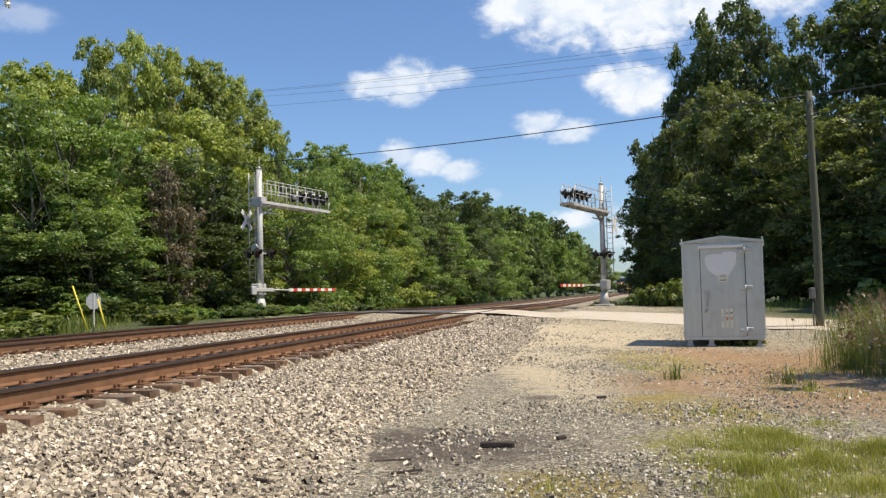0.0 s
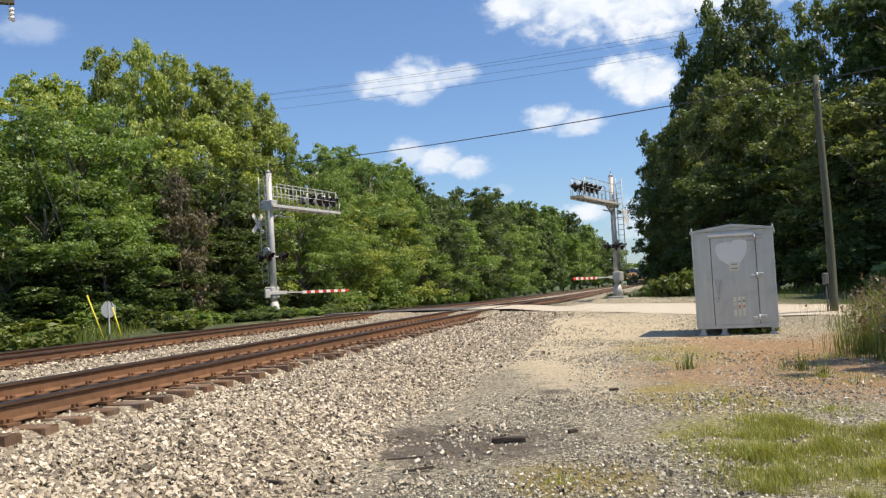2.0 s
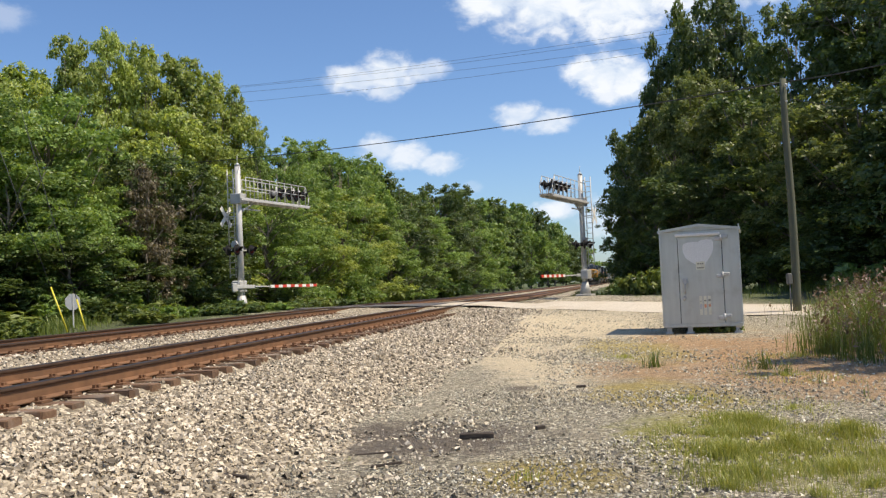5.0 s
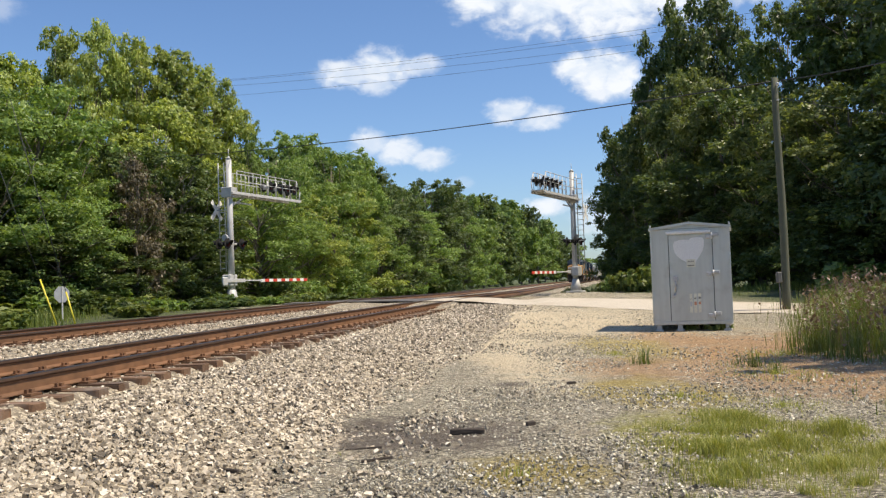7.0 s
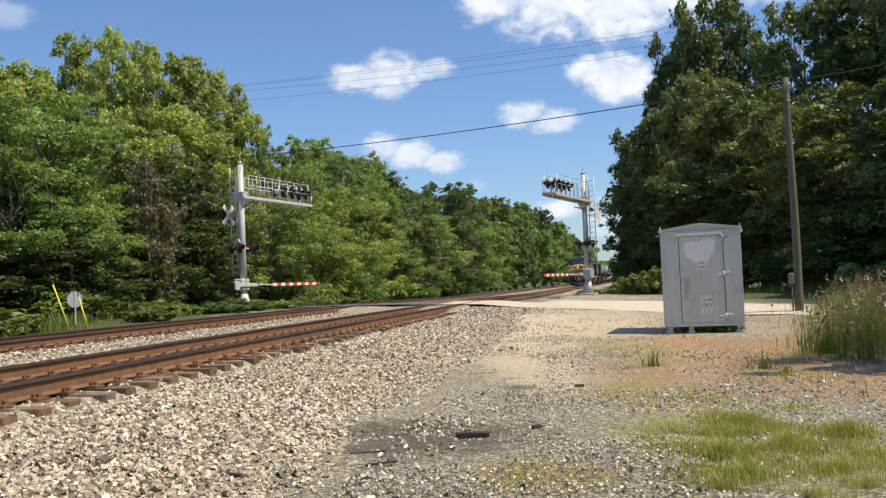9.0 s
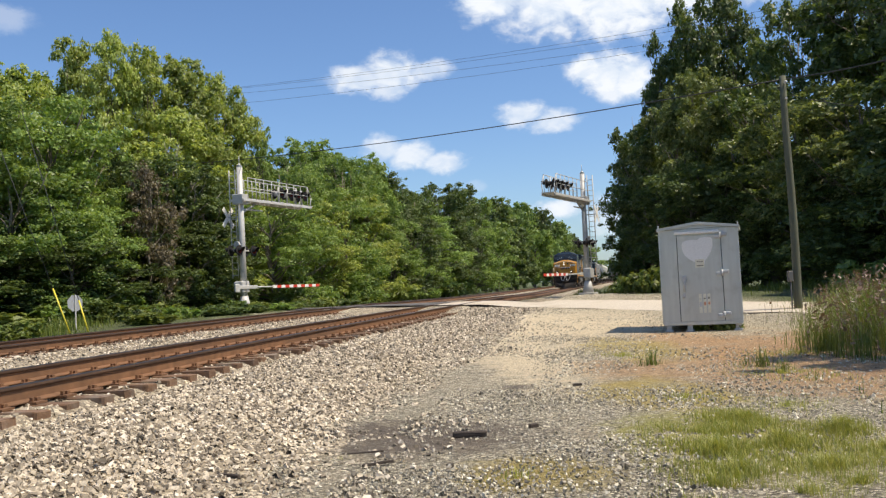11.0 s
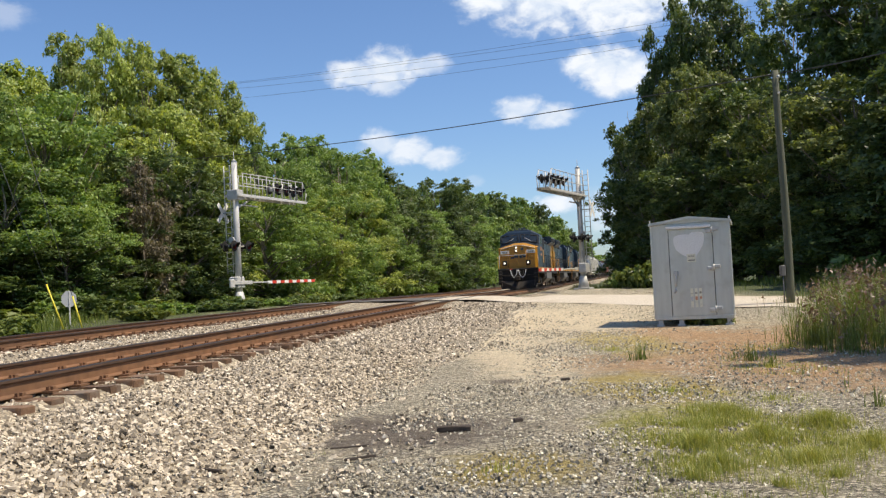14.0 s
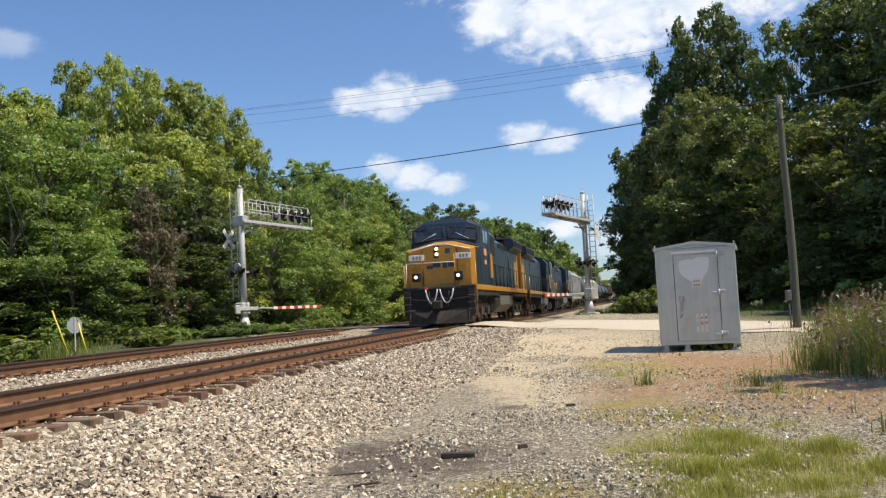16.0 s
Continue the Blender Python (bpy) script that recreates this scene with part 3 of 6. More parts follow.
def make_track(p0, label):
    top = thing("railway_track", pose(0, 0, 0), label, "railway track", "the two tracks of the line", "structure")
    for side in (-1, 1):
        make_rail(top, p0 + side * (GAUGE / 2 + 0.037))
    rnd = random.Random(int(p0 * 10) + 7)
    shapes = [tie_mesh(s) for s in range(5)]
    plates = bmesh.new()
    y = 3.0
    while y < 62:
        if not 37.0 + p0 * -0.75 < y < 44.5 + p0 * -0.75:
            ob = new("tie", rnd.choice(shapes))
            q = on_line(y, p0 + rnd.uniform(-0.04, 0.04), rail_z(y) - 0.196 + rnd.uniform(-0.008, 0.004))
            d = line_dir(y)
            ob.matrix_basis = Matrix.Translation(q) @ pose(0, 0, 0, 0, 0, -math.degrees(math.atan2(d.x, d.y)) + rnd.uniform(-1.5, 1.5))
            ob.parent = top
            if y < 40:
                turn = pose(0, 0, 0, 0, 0, -math.degrees(math.atan2(d.x, d.y)))
                for side in (-1, 1):
                    c = on_line(y, p0 + side * (GAUGE / 2 + 0.037), rail_z(y) - 0.182)
                    m = Matrix.Translation(c) @ turn
                    box(plates, -0.18, 0.18, -0.095, 0.095, -0.016, 0.006, 0, m)
                    for sx in (-0.10, 0.10):
                        box(plates, sx - 0.016, sx + 0.016, -0.06, -0.028, 0.0, 0.045, 0, m)
                        box(plates, sx - 0.016, sx + 0.016, 0.02, 0.052, 0.0, 0.04, 0, m)
                    box(plates, -0.085, 0.085, 0.10, 0.125, -0.02, 0.035, 0, m)
        y += 0.52
    part("tie_plates", plates, M["rail"], top, "rusted tie plates with spikes and anchors")["kind"] = "stuff"
    rest = bmesh.new()
    while y < 300:
        d = line_dir(y)
        m = Matrix.Translation(on_line(y, p0, rail_z(y) - 0.196)) @ pose(0, 0, 0, 0, 0, -math.degrees(math.atan2(d.x, d.y)))
        box(rest, -1.3, 1.3, -0.115, 0.115, -0.18, 0, 0, m)
        y += 0.52 if y < 120 else 1.04
    part("far_ties", rest, M["tie"], top, "weathered wooden ties further down the line")["kind"] = "stuff"


make_track(0.0, "rusty steel railway track on brown wooden ties")
make_track(-SPACING, "rusty steel railway track on brown wooden ties, beside the trees")


def make_road():
    verts, faces, count, across = [], [], 160, 8
    for i in range(count + 1):
        t = i / count
        q = road_point(t)
        d = (road_point(min(t + 0.003, 1)) - road_point(max(t - 0.003, 0))).normalized()
        side = Vector((-d.y, d.x))
        wide = 2.15 + 0.2 * noise.noise((i * 0.15, 0, 0))
        for j in range(across + 1):
            s = (j / across - 0.5) * 2
            w = q + side * s * (wide + 0.3 * noise.noise((i * 0.35, s * 2, 4)))
            p = offset(w.x, w.y)
            z = land_z(w.x, w.y) + 0.05 * (1 - s * s * s * s)
            over = smooth(4.5, 1.4, p) * smooth(-SPACING - 4.5, -SPACING - 1.4, p)
            z = z * (1 - over) + (rail_z(w.y) - 0.035) * over
            verts.append((w.x, w.y, z + 0.012))
    n = across + 1
    for i in range(count):
        for j in range(across):
            faces.append((i * n + j, (i + 1) * n + j, (i + 1) * n + j + 1, i * n + j + 1))
    mats = [1 if offset(verts[f[0]][0], verts[f[0]][1]) < -0.9 else 0 for f in faces]
    ob = link_mesh("road", verts, faces, [M["road"], M["asphalt"]], smooth=True, face_mats=mats)
    tagged(ob, "pale dusty gravel road crossing the tracks", "road", kind="structure")


make_road()


# ---------------------------------------------------------------- trees
def leaves(rnd, clumps, count, size, droop=0.0, single=False):
    """Small folded leaf sprays on the shells of many clumps."""
    vol = np.array([c[3] ** 2 for c in clumps])
    pick = rnd.choice(len(clumps), count, p=vol / vol.sum())
    c = np.array(clumps)[pick]
    d = rnd.normal(size=(count, 3))
    d /= np.linalg.norm(d, axis=1)[:, None]
    d[:, 2] = np.where(d[:, 2] < -0.45, -d[:, 2], d[:, 2])
    r = c[:, 3] * (0.55 + 0.55 * rnd.random_sample(count) + 0.5 * rnd.random_sample(count) * (rnd.random_sample(count) < 0.2))
    pos = c[:, :3] + d * r[:, None] * np.array([1, 1, 0.8])
    nrm = d + rnd.normal(scale=0.55, size=(count, 3)) + np.array([0, 0, 0.35])
    nrm /= np.linalg.norm(nrm, axis=1)[:, None]
    a = np.cross(nrm, rnd.normal(size=(count, 3)))
    a[:, 2] -= droop
    a /= np.linalg.norm(a, axis=1)[:, None] + 1e-9
    b = np.cross(nrm, a)
    s = size * (0.55 + 0.9 * rnd.random_sample(count))
    w = s * (0.45 + 0.3 * rnd.random_sample(count))
    tip, tail = pos + a * s[:, None], pos - a * s[:, None] * 0.7
    l = pos + b * w[:, None] - nrm * (w * 0.35)[:, None]
    q = pos - b * w[:, None] - nrm * (w * 0.35)[:, None]
    if single:
        verts = np.stack([tip, l - a * s[:, None] * 0.5, q - a * s[:, None] * 0.4], axis=1).reshape(-1, 3)
        return verts.tolist(), np.arange(count * 3).reshape(-1, 3).tolist()
    verts = np.stack([tail, l, tip, q], axis=1).reshape(-1, 3)
    faces = np.arange(count * 4).reshape(-1, 4)
    return verts.tolist(), faces.tolist()


def limb(bm, a, b, r0, r1, rnd, bend=0.12, pieces=4):
    a, b = Vector(a), Vector(b)
    way = [a.lerp(b, i / pieces) + (Vector(rnd.normal(size=3)) * bend * (b - a).length * 0.25 if 0 < i < pieces else Vector()) for i in range(pieces + 1)]
    pipe(bm, way, [r0 + (r1 - r0) * i / pieces for i in range(pieces + 1)], 5)


def make_tree(seed, height, spread, low, mat, clump_count, leaf_count, leaf_size, label, kind="round", name="tree", droop=0.0):
    """A tapered trunk with limbs, and a crown of many small leaf sprays in uneven clumps."""
    rnd = np.random.RandomState(seed)
    top = thing(name, pose(0, 0, -300), label, name, "trees along the railway")
    clumps, boughs = [], []
    for i in range(max(6, clump_count // 5)):
        t = (i + rnd.random_sample()) / max(6, clump_count // 5)
        z = low + (height - low) * t
        if kind == "round":
            wide = spread * math.sqrt(max(0.03, 1 - (abs(t - 0.42) / 0.62) ** 2.2))
        else:
            wide = spread * (0.35 + 0.65 * math.sin(math.pi * min(1, 0.25 + t * 0.75))) * (1.12 - 0.55 * t)
        ang = i * 2.4 + rnd.random_sample() * 1.4
        out = wide * (0.25 + 0.5 * rnd.random_sample() ** 0.5)
        r = spread * (0.30 + 0.22 * rnd.random_sample()) * (1.0 if t < 0.8 else 0.7)
        c = Vector((math.cos(ang) * out, math.sin(ang) * out, min(max(z, r * 0.7), height - r * 1.1)))
        boughs.append(c)
        for j in range(15):
            d = Vector(rnd.normal(size=3)).normalized()
            d.z = abs(d.z) * 0.9 if rnd.random_sample() < 0.65 else d.z
            k = r * (0.18 + 0.26 * rnd.random_sample() ** 1.5)
            q = c + Vector((d.x, d.y, d.z * 0.95)) * r * (0.6 + 0.62 * rnd.random_sample())
            clumps.append((q.x, q.y, min(q.z, height - k * 0.5), k))
        clumps.append((c.x, c.y, c.z, r * 0.75))
    bm = bmesh.new()
    lean = Vector((rnd.normal() * 0.25, rnd.normal() * 0.25, 0))
    tip = Vector((0, 0, height * 0.86)) + lean
    limb(bm, (0, 0, -0.25), tip, max(0.09, height * 0.019), 0.035, rnd, 0.05, 6)
    for c in boughs + [Vector(q[:3]) for q in clumps[::16]]:
        t = min(0.9, max(0.12, (c[2] - height * 0.16) / height))
        limb(bm, Vector((0, 0, height * t * 0.86)) + lean * t, c[:3], height * 0.008 * (1.15 - t), 0.02, rnd, 0.2, 3)
    part("trunk", bm, M["bark"], top)
    verts, faces = leaves(rnd, clumps, leaf_count, leaf_size, droop, True)
    verts2, faces2 = leaves(rnd, [(x, y, z, k * 0.62) for x, y, z, k in clumps], leaf_count // 9, leaf_size * 1.9, droop)
    k = len(verts)
    link_mesh("crown", verts + verts2, faces + [tuple(i + k for i in f) for f in faces2], mat, top)
    return top


def plant(model, x, y, height, spread, turn, tall, dz=0.0):
    """Sets a copy of a model, made 4 m in half-width, at its place and size."""
    ob = copy_thing(model, pose(x, y, land_z(x, y) + dz, 0, 0, turn))
    ob.scale = (spread / 4.0, spread / 4.0, height / tall)
    return ob


def polar(az, dist):
    a = radians(az)
    return math.sin(a) * dist, math.cos(a) * dist


MODELS = {
    "sun1": make_tree(11, 14, 4, 0.9, M["leaf_a"], 75, 19000, 0.125, "tall deciduous tree with sunlit yellow-green leaves"),
    "sun2": make_tree(12, 14, 4, 0.7, M["leaf_a"], 75, 19000, 0.125, "broad deciduous tree with yellow-green leaves", "tall"),
    "mid1": make_tree(13, 14, 4, 0.5, M["leaf_c"], 75, 19000, 0.115, "leafy green deciduous tree at the wood's edge", droop=0.7),
    "mid2": make_tree(14, 14, 4, 0.5, M["leaf_c"], 75, 19000, 0.115, "slender green deciduous tree in the row", "tall", droop=0.5),
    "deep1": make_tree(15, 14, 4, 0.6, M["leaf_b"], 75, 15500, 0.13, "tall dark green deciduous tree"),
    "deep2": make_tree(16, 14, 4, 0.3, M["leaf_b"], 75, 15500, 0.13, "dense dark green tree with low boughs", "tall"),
    "dusk1": make_tree(19, 14, 4, 0.4, M["leaf_d"], 75, 19000, 0.12, "rounded green tree with greyish sunlit leaves", droop=0.4),
    "dusk2": make_tree(20, 14, 4, 0.4, M["leaf_d"], 75, 19000, 0.12, "rounded green tree with dense leaves", "tall", droop=0.4),
    "brown1": make_tree(21, 14, 4, 2.5, M["leaf_dead"], 50, 6500, 0.15, "withered brown tree with bare twigs among green leaves", "tall", droop=0.8),
    "far1": make_tree(17, 10, 4, 0.3, M["leaf_c"], 60, 9000, 0.18, "green tree in the far row along the line"),
    "far2": make_tree(18, 10, 4, 0.3, M["leaf_b"], 60, 9000, 0.18, "dark green tree in the far row along the line", "tall"),
}
# model, bearing, distance, height, half-width, turn
LEFT_WOOD = (    # the tall wood beside the far track
    ("sun1", -26.5, 54, 13.2, 4.2, 120),
    ("sun2", -24.2, 55, 14.3, 3.4, 155),
    ("sun1", -22.4, 55, 14.1, 3.0, 52),
    ("sun2", -20.5, 56, 16.2, 2.5, 202),
    ("sun1", -18.9, 56, 16.7, 2.4, 245),
    ("sun2", -17.6, 57, 15.1, 2.8, 79),
    ("sun1", -16.3, 57, 16.4, 2.8, 46),
    ("sun2", -14.6, 58, 16.1, 3.2, 34),
    ("sun1", -12.7, 59, 15.4, 3.0, 10),
    ("sun2", -11.3, 60, 14.0, 2.2, 205),
    ("sun1", -15.8, 54, 11.8, 3.4, 281),
    ("sun2", -13.0, 56, 11.6, 3.0, 148),
    ("mid2", -10.0, 63, 12.5, 1.7, 30),
)
LEFT_FRONT = (    # feathery trees before it
    ("mid1", -27.6, 44, 10.4, 4.0, 113),
    ("mid1", -25.3, 46, 10.6, 4.0, 266),
    ("mid1", -22.2, 45, 10.6, 3.8, 274),
    ("mid2", -20.3, 46, 9.0, 3.0, 184),
    ("mid1", -24.0, 42, 6.8, 3.2, 141),
    ("mid2", -21.6, 43, 6.3, 2.8, 88),
    ("mid1", -19.2, 46, 5.7, 2.4, 54),
)
LEFT_UNDER = (    # low trees below it, their shade put into the darker leaf tone
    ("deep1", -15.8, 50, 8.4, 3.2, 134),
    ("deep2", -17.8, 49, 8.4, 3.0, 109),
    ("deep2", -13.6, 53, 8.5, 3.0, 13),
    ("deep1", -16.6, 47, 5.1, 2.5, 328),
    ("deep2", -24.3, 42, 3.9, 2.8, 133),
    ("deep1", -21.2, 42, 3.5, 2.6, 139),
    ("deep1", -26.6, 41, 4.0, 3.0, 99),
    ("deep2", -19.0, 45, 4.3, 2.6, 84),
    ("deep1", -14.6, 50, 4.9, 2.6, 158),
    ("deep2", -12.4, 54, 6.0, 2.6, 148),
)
FAR_WALL = (    # the row that follows the line
    ("mid1", -8.6, 68, 12.3, 3.5, 321),
    ("mid2", -7.0, 73, 13.6, 3.8, 190),
    ("mid1", -5.0, 81, 13.9, 4.1, 44),
    ("mid2", -3.6, 88, 14.3, 3.5, 310),
    ("deep2", -1.9, 99, 13.9, 3.8, 172),
    ("deep1", -0.4, 110, 13.6, 4.1, 343),
    ("deep1", 1.2, 125, 15.7, 4.9, 198),
    ("deep2", 2.7, 143, 17.1, 4.6, 259),
    ("mid2", 3.7, 159, 16.6, 4.6, 127),
    ("far2", 4.8, 181, 19.1, 5.7, 91),
    ("far1", 6.1, 216, 20.6, 6.2, 126),
    ("far2", 7.3, 262, 22.9, 6.8, 242),
    ("far1", 8.3, 317, 21.8, 6.8, 143),
    ("far2", 9.2, 388, 21.7, 6.8, 45),
    ("far1", 9.9, 465, 20.0, 8.1, 280),
)
FAR_FRONT = (    # lower trees before that row
    ("mid1", -9.4, 57, 6.9, 3.2, 153),
    ("mid2", -7.9, 61, 7.6, 3.2, 3),
    ("sun1", -6.5, 65, 7.5, 3.0, 149),
    ("mid1", -5.2, 69, 9.3, 3.5, 293),
    ("sun2", -3.7, 76, 9.3, 3.8, 159),
    ("mid2", -2.2, 83, 8.9, 3.5, 260),
    ("deep1", -0.9, 91, 8.6, 3.8, 99),
    ("mid1", 0.5, 102, 9.5, 4.1, 211),
    ("deep2", 1.9, 115, 10.5, 4.3, 216),
    ("mid1", 3.2, 131, 10.9, 4.3, 306),
    ("far1", 4.4, 149, 11.5, 4.9, 147),
    ("far2", 5.6, 174, 12.3, 5.1, 220),
    ("far1", 6.8, 209, 13.4, 5.7, 231),
    ("far1", 7.9, 255, 13.8, 6.2, 82),
    ("far2", 9.0, 325, 13.2, 6.8, 119),
)
FAR_BACK = (    # the wood behind that row
    ("far1", -9.2, 77, 12.9, 4.5, 0),
    ("far2", -7.8, 82, 14.1, 4.6, 77),
    ("far2", -6.0, 89, 15.2, 4.7, 154),
    ("far1", -4.2, 99, 15.2, 4.8, 231),
    ("far2", -2.7, 108, 14.8, 4.9, 308),
    ("far2", -1.1, 121, 14.6, 5.0, 25),
    ("far1", 0.4, 135, 15.4, 5.2, 102),
    ("far2", 2.0, 155, 17.5, 5.5, 179),
    ("far2", 3.2, 173, 17.7, 5.7, 256),
    ("far1", 4.3, 195, 18.7, 5.9, 333),
    ("far2", 5.5, 226, 20.6, 6.3, 50),
    ("far2", 6.7, 266, 22.3, 6.8, 127),
    ("far1", 7.8, 318, 22.4, 7.4, 204),
    ("far2", 8.8, 383, 20.7, 8.2, 281),
)
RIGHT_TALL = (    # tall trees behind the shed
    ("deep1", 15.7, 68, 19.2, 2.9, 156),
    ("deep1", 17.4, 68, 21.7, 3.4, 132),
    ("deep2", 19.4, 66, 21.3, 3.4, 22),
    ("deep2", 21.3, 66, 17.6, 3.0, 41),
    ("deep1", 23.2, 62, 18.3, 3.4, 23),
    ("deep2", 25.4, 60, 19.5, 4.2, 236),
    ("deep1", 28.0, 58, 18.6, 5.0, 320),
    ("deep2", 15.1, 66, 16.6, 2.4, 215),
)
RIGHT_LOW = (    # rounder trees before them
    ("deep1", 13.0, 66, 12.0, 2.5, 143),
    ("deep2", 14.3, 62, 12.2, 2.8, 265),
    ("dusk1", 15.7, 60, 13.2, 2.8, 273),
    ("dusk2", 17.0, 58, 13.8, 3.2, 331),
    ("dusk1", 18.8, 56, 12.5, 3.4, 241),
    ("deep1", 20.6, 54, 11.4, 3.4, 358),
    ("dusk1", 22.6, 48, 9.5, 3.4, 175),
    ("dusk2", 24.4, 46, 9.6, 3.4, 74),
    ("dusk1", 26.4, 44, 9.1, 3.8, 344),
    ("deep2", 28.5, 42, 8.6, 4.0, 100),
)
RIGHT_UNDER = (    # low boughs under them in the shade-toned leaf, and far trees down the line
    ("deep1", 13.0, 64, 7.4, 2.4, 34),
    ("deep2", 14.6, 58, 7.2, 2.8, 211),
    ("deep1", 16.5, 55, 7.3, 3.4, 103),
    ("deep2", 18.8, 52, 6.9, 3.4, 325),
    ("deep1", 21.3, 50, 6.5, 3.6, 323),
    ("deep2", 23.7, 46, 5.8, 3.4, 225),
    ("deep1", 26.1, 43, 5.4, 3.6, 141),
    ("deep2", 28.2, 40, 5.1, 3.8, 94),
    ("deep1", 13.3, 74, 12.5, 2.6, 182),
    ("far2", 13.4, 115, 10.1, 3.3, 223),
    ("far1", 13.4, 150, 10.7, 4.0, 301),
    ("far2", 10.2, 390, 14.2, 5.0, 164),
    ("far1", 11.1, 690, 15.8, 12.0, 324),
    ("far2", 12.0, 660, 14.0, 9.0, 285),
    ("far2", 12.8, 420, 11.6, 8.0, 101),
    ("far1", 13.6, 360, 11.4, 8.0, 165),
)
RIGHT_SHADE_TREES = (    # the wood carried on, mostly unseen: added to shade the low boughs and gravel
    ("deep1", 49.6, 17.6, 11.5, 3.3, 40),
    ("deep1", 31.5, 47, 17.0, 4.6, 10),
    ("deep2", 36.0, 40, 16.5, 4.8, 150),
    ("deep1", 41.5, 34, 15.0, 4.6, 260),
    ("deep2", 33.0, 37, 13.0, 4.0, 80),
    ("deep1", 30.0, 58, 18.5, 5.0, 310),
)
WITHERED = (("brown1", -16.8, 45.5, 7.6, 1.7, 30), ("brown1", -15.9, 47, 5.2, 1.4, 200))
for model, az, dist, h, spread, turn in LEFT_WOOD + LEFT_FRONT + LEFT_UNDER + FAR_WALL + FAR_FRONT + FAR_BACK + RIGHT_TALL + RIGHT_LOW + RIGHT_UNDER + RIGHT_SHADE_TREES + WITHERED:
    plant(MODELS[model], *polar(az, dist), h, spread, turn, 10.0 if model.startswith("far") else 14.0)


# ---------------------------------------------------------------- signal cabin
def make_shed():
    top = thing("equipment_shed", pose(6.11, 20.05, land_z(6.2, 20.6) + 0.02, 0, 0, -20), "weathered grey aluminium equipment shed on short legs beside the tracks", "shed")
    w, d, z0, z1 = 0.835, 1.83, 0.15, 2.26
    body = bmesh.new()
    box(body, -w, w, 0, d, z0, z1, 0.012)
    body = part("body", body, M["shed"], top)
    for sx in (-1, 1):
        b = bmesh.new()
        box(b, sx * w - 0.025, sx * w + 0.025, -0.012, 0.03, z0, z1 + 0.01, 0.005)
        part("corner_post", b, M["shed"], top)
    b = bmesh.new()
    box(b, -w - 0.01, w + 0.01, -0.02, d + 0.02, z0 - 0.035, z0 + 0.045, 0.006)
    part("sill", b, M["shed"], top)
    roof = bmesh.new()
    prism(roof, ((-w - 0.05, z1 - 0.03), (-w - 0.05, z1 + 0.03), (0.0, z1 + 0.145), (w + 0.05, z1 + 0.03), (w + 0.05, z1 - 0.03), (0, z1 + 0.085)), -0.07, d + 0.07)
    part("roof", roof, M["shed"], top)
    b = bmesh.new()
    prism(b, ((-w, z1), (w, z1), (0, z1 + 0.09)), 0.0, d)
    part("gable", b, M["shed"], top)
    for sx in (-1, 1):
        for sy in (0.04, d - 0.04):
            b = bmesh.new()
            tube(b, (sx * (w + 0.02), sy, z1), (sx * (w + 0.02), sy, z1 + 0.09), 0.014)
            tube(b, (sx * (w + 0.02), sy - 0.03, z1 + 0.09), (sx * (w + 0.02), sy + 0.03, z1 + 0.09), 0.016)
            part("lifting_eye", b, M["galv"], top)
    for sx in (-w + 0.10, -0.28, w - 0.09):
        for sy in (0.10, d - 0.1):
            b = bmesh.new()
            box(b, sx - 0.055, sx + 0.055, sy - 0.06, sy + 0.06, -0.04, z0 - 0.03, 0.006)
            box(b, sx - 0.085, sx + 0.085, sy - 0.085, sy + 0.085, -0.04, 0.012, 0.004)
            part("leg", b, M["galv"], top)
    door = bmesh.new()
    box(door, -0.455, 0.475, -0.022, 0.02, 0.20, 2.105, 0.006)
    door = part("door", door, M["shed"], top, "flat aluminium door with a repainted patch")
    for args in ((-0.470, -0.4585, 0.19, 2.12), (0.4785, 0.49, 0.19, 2.12)):
        b = bmesh.new()
        box(b, args[0], args[1], -0.006, 0.01, args[2], args[3])
        part("door_joint", b, M["black"], top)
    b = bmesh.new()
    box(b, -0.51, 0.46, -0.075, 0.0, 2.135, 2.20, 0.01)
    part("drip_cap", b, M["fresh"], top, "pale drip cap over the door")
    patch = ((-0.36, 1.90), (-0.33, 1.97), (-0.24, 2.0), (-0.13, 2.01), (-0.02, 2.0), (0.04, 2.04), (0.16, 2.05), (0.27, 2.04), (0.31, 1.99),
             (0.305, 1.85), (0.27, 1.74), (0.20, 1.62), (0.13, 1.53), (0.10, 1.42), (-0.02, 1.42), (-0.08, 1.50), (-0.20, 1.57), (-0.30, 1.66), (-0.35, 1.78))
    b = bmesh.new()
    prism(b, patch, -0.026, -0.0225)
    part("paint_patch", b, M["fresh"], door, "lighter grey repainted patch")
    b = bmesh.new()
    box(b, -0.085, 0.105, -0.031, -0.024, 1.385, 1.565)
    plate = part("notice", b, M["label"], door, "small cream notice")
    for x0, x1, z in ((-0.05, -0.015, 1.515), (0.0, 0.03, 1.515), (0.045, 0.075, 1.515), (-0.06, 0.085, 1.425)):
        b = bmesh.new()
        box(b, x0, x1, -0.034, -0.030, z - 0.014, z + 0.014)
        part("print_bar", b, M["ink"], door)
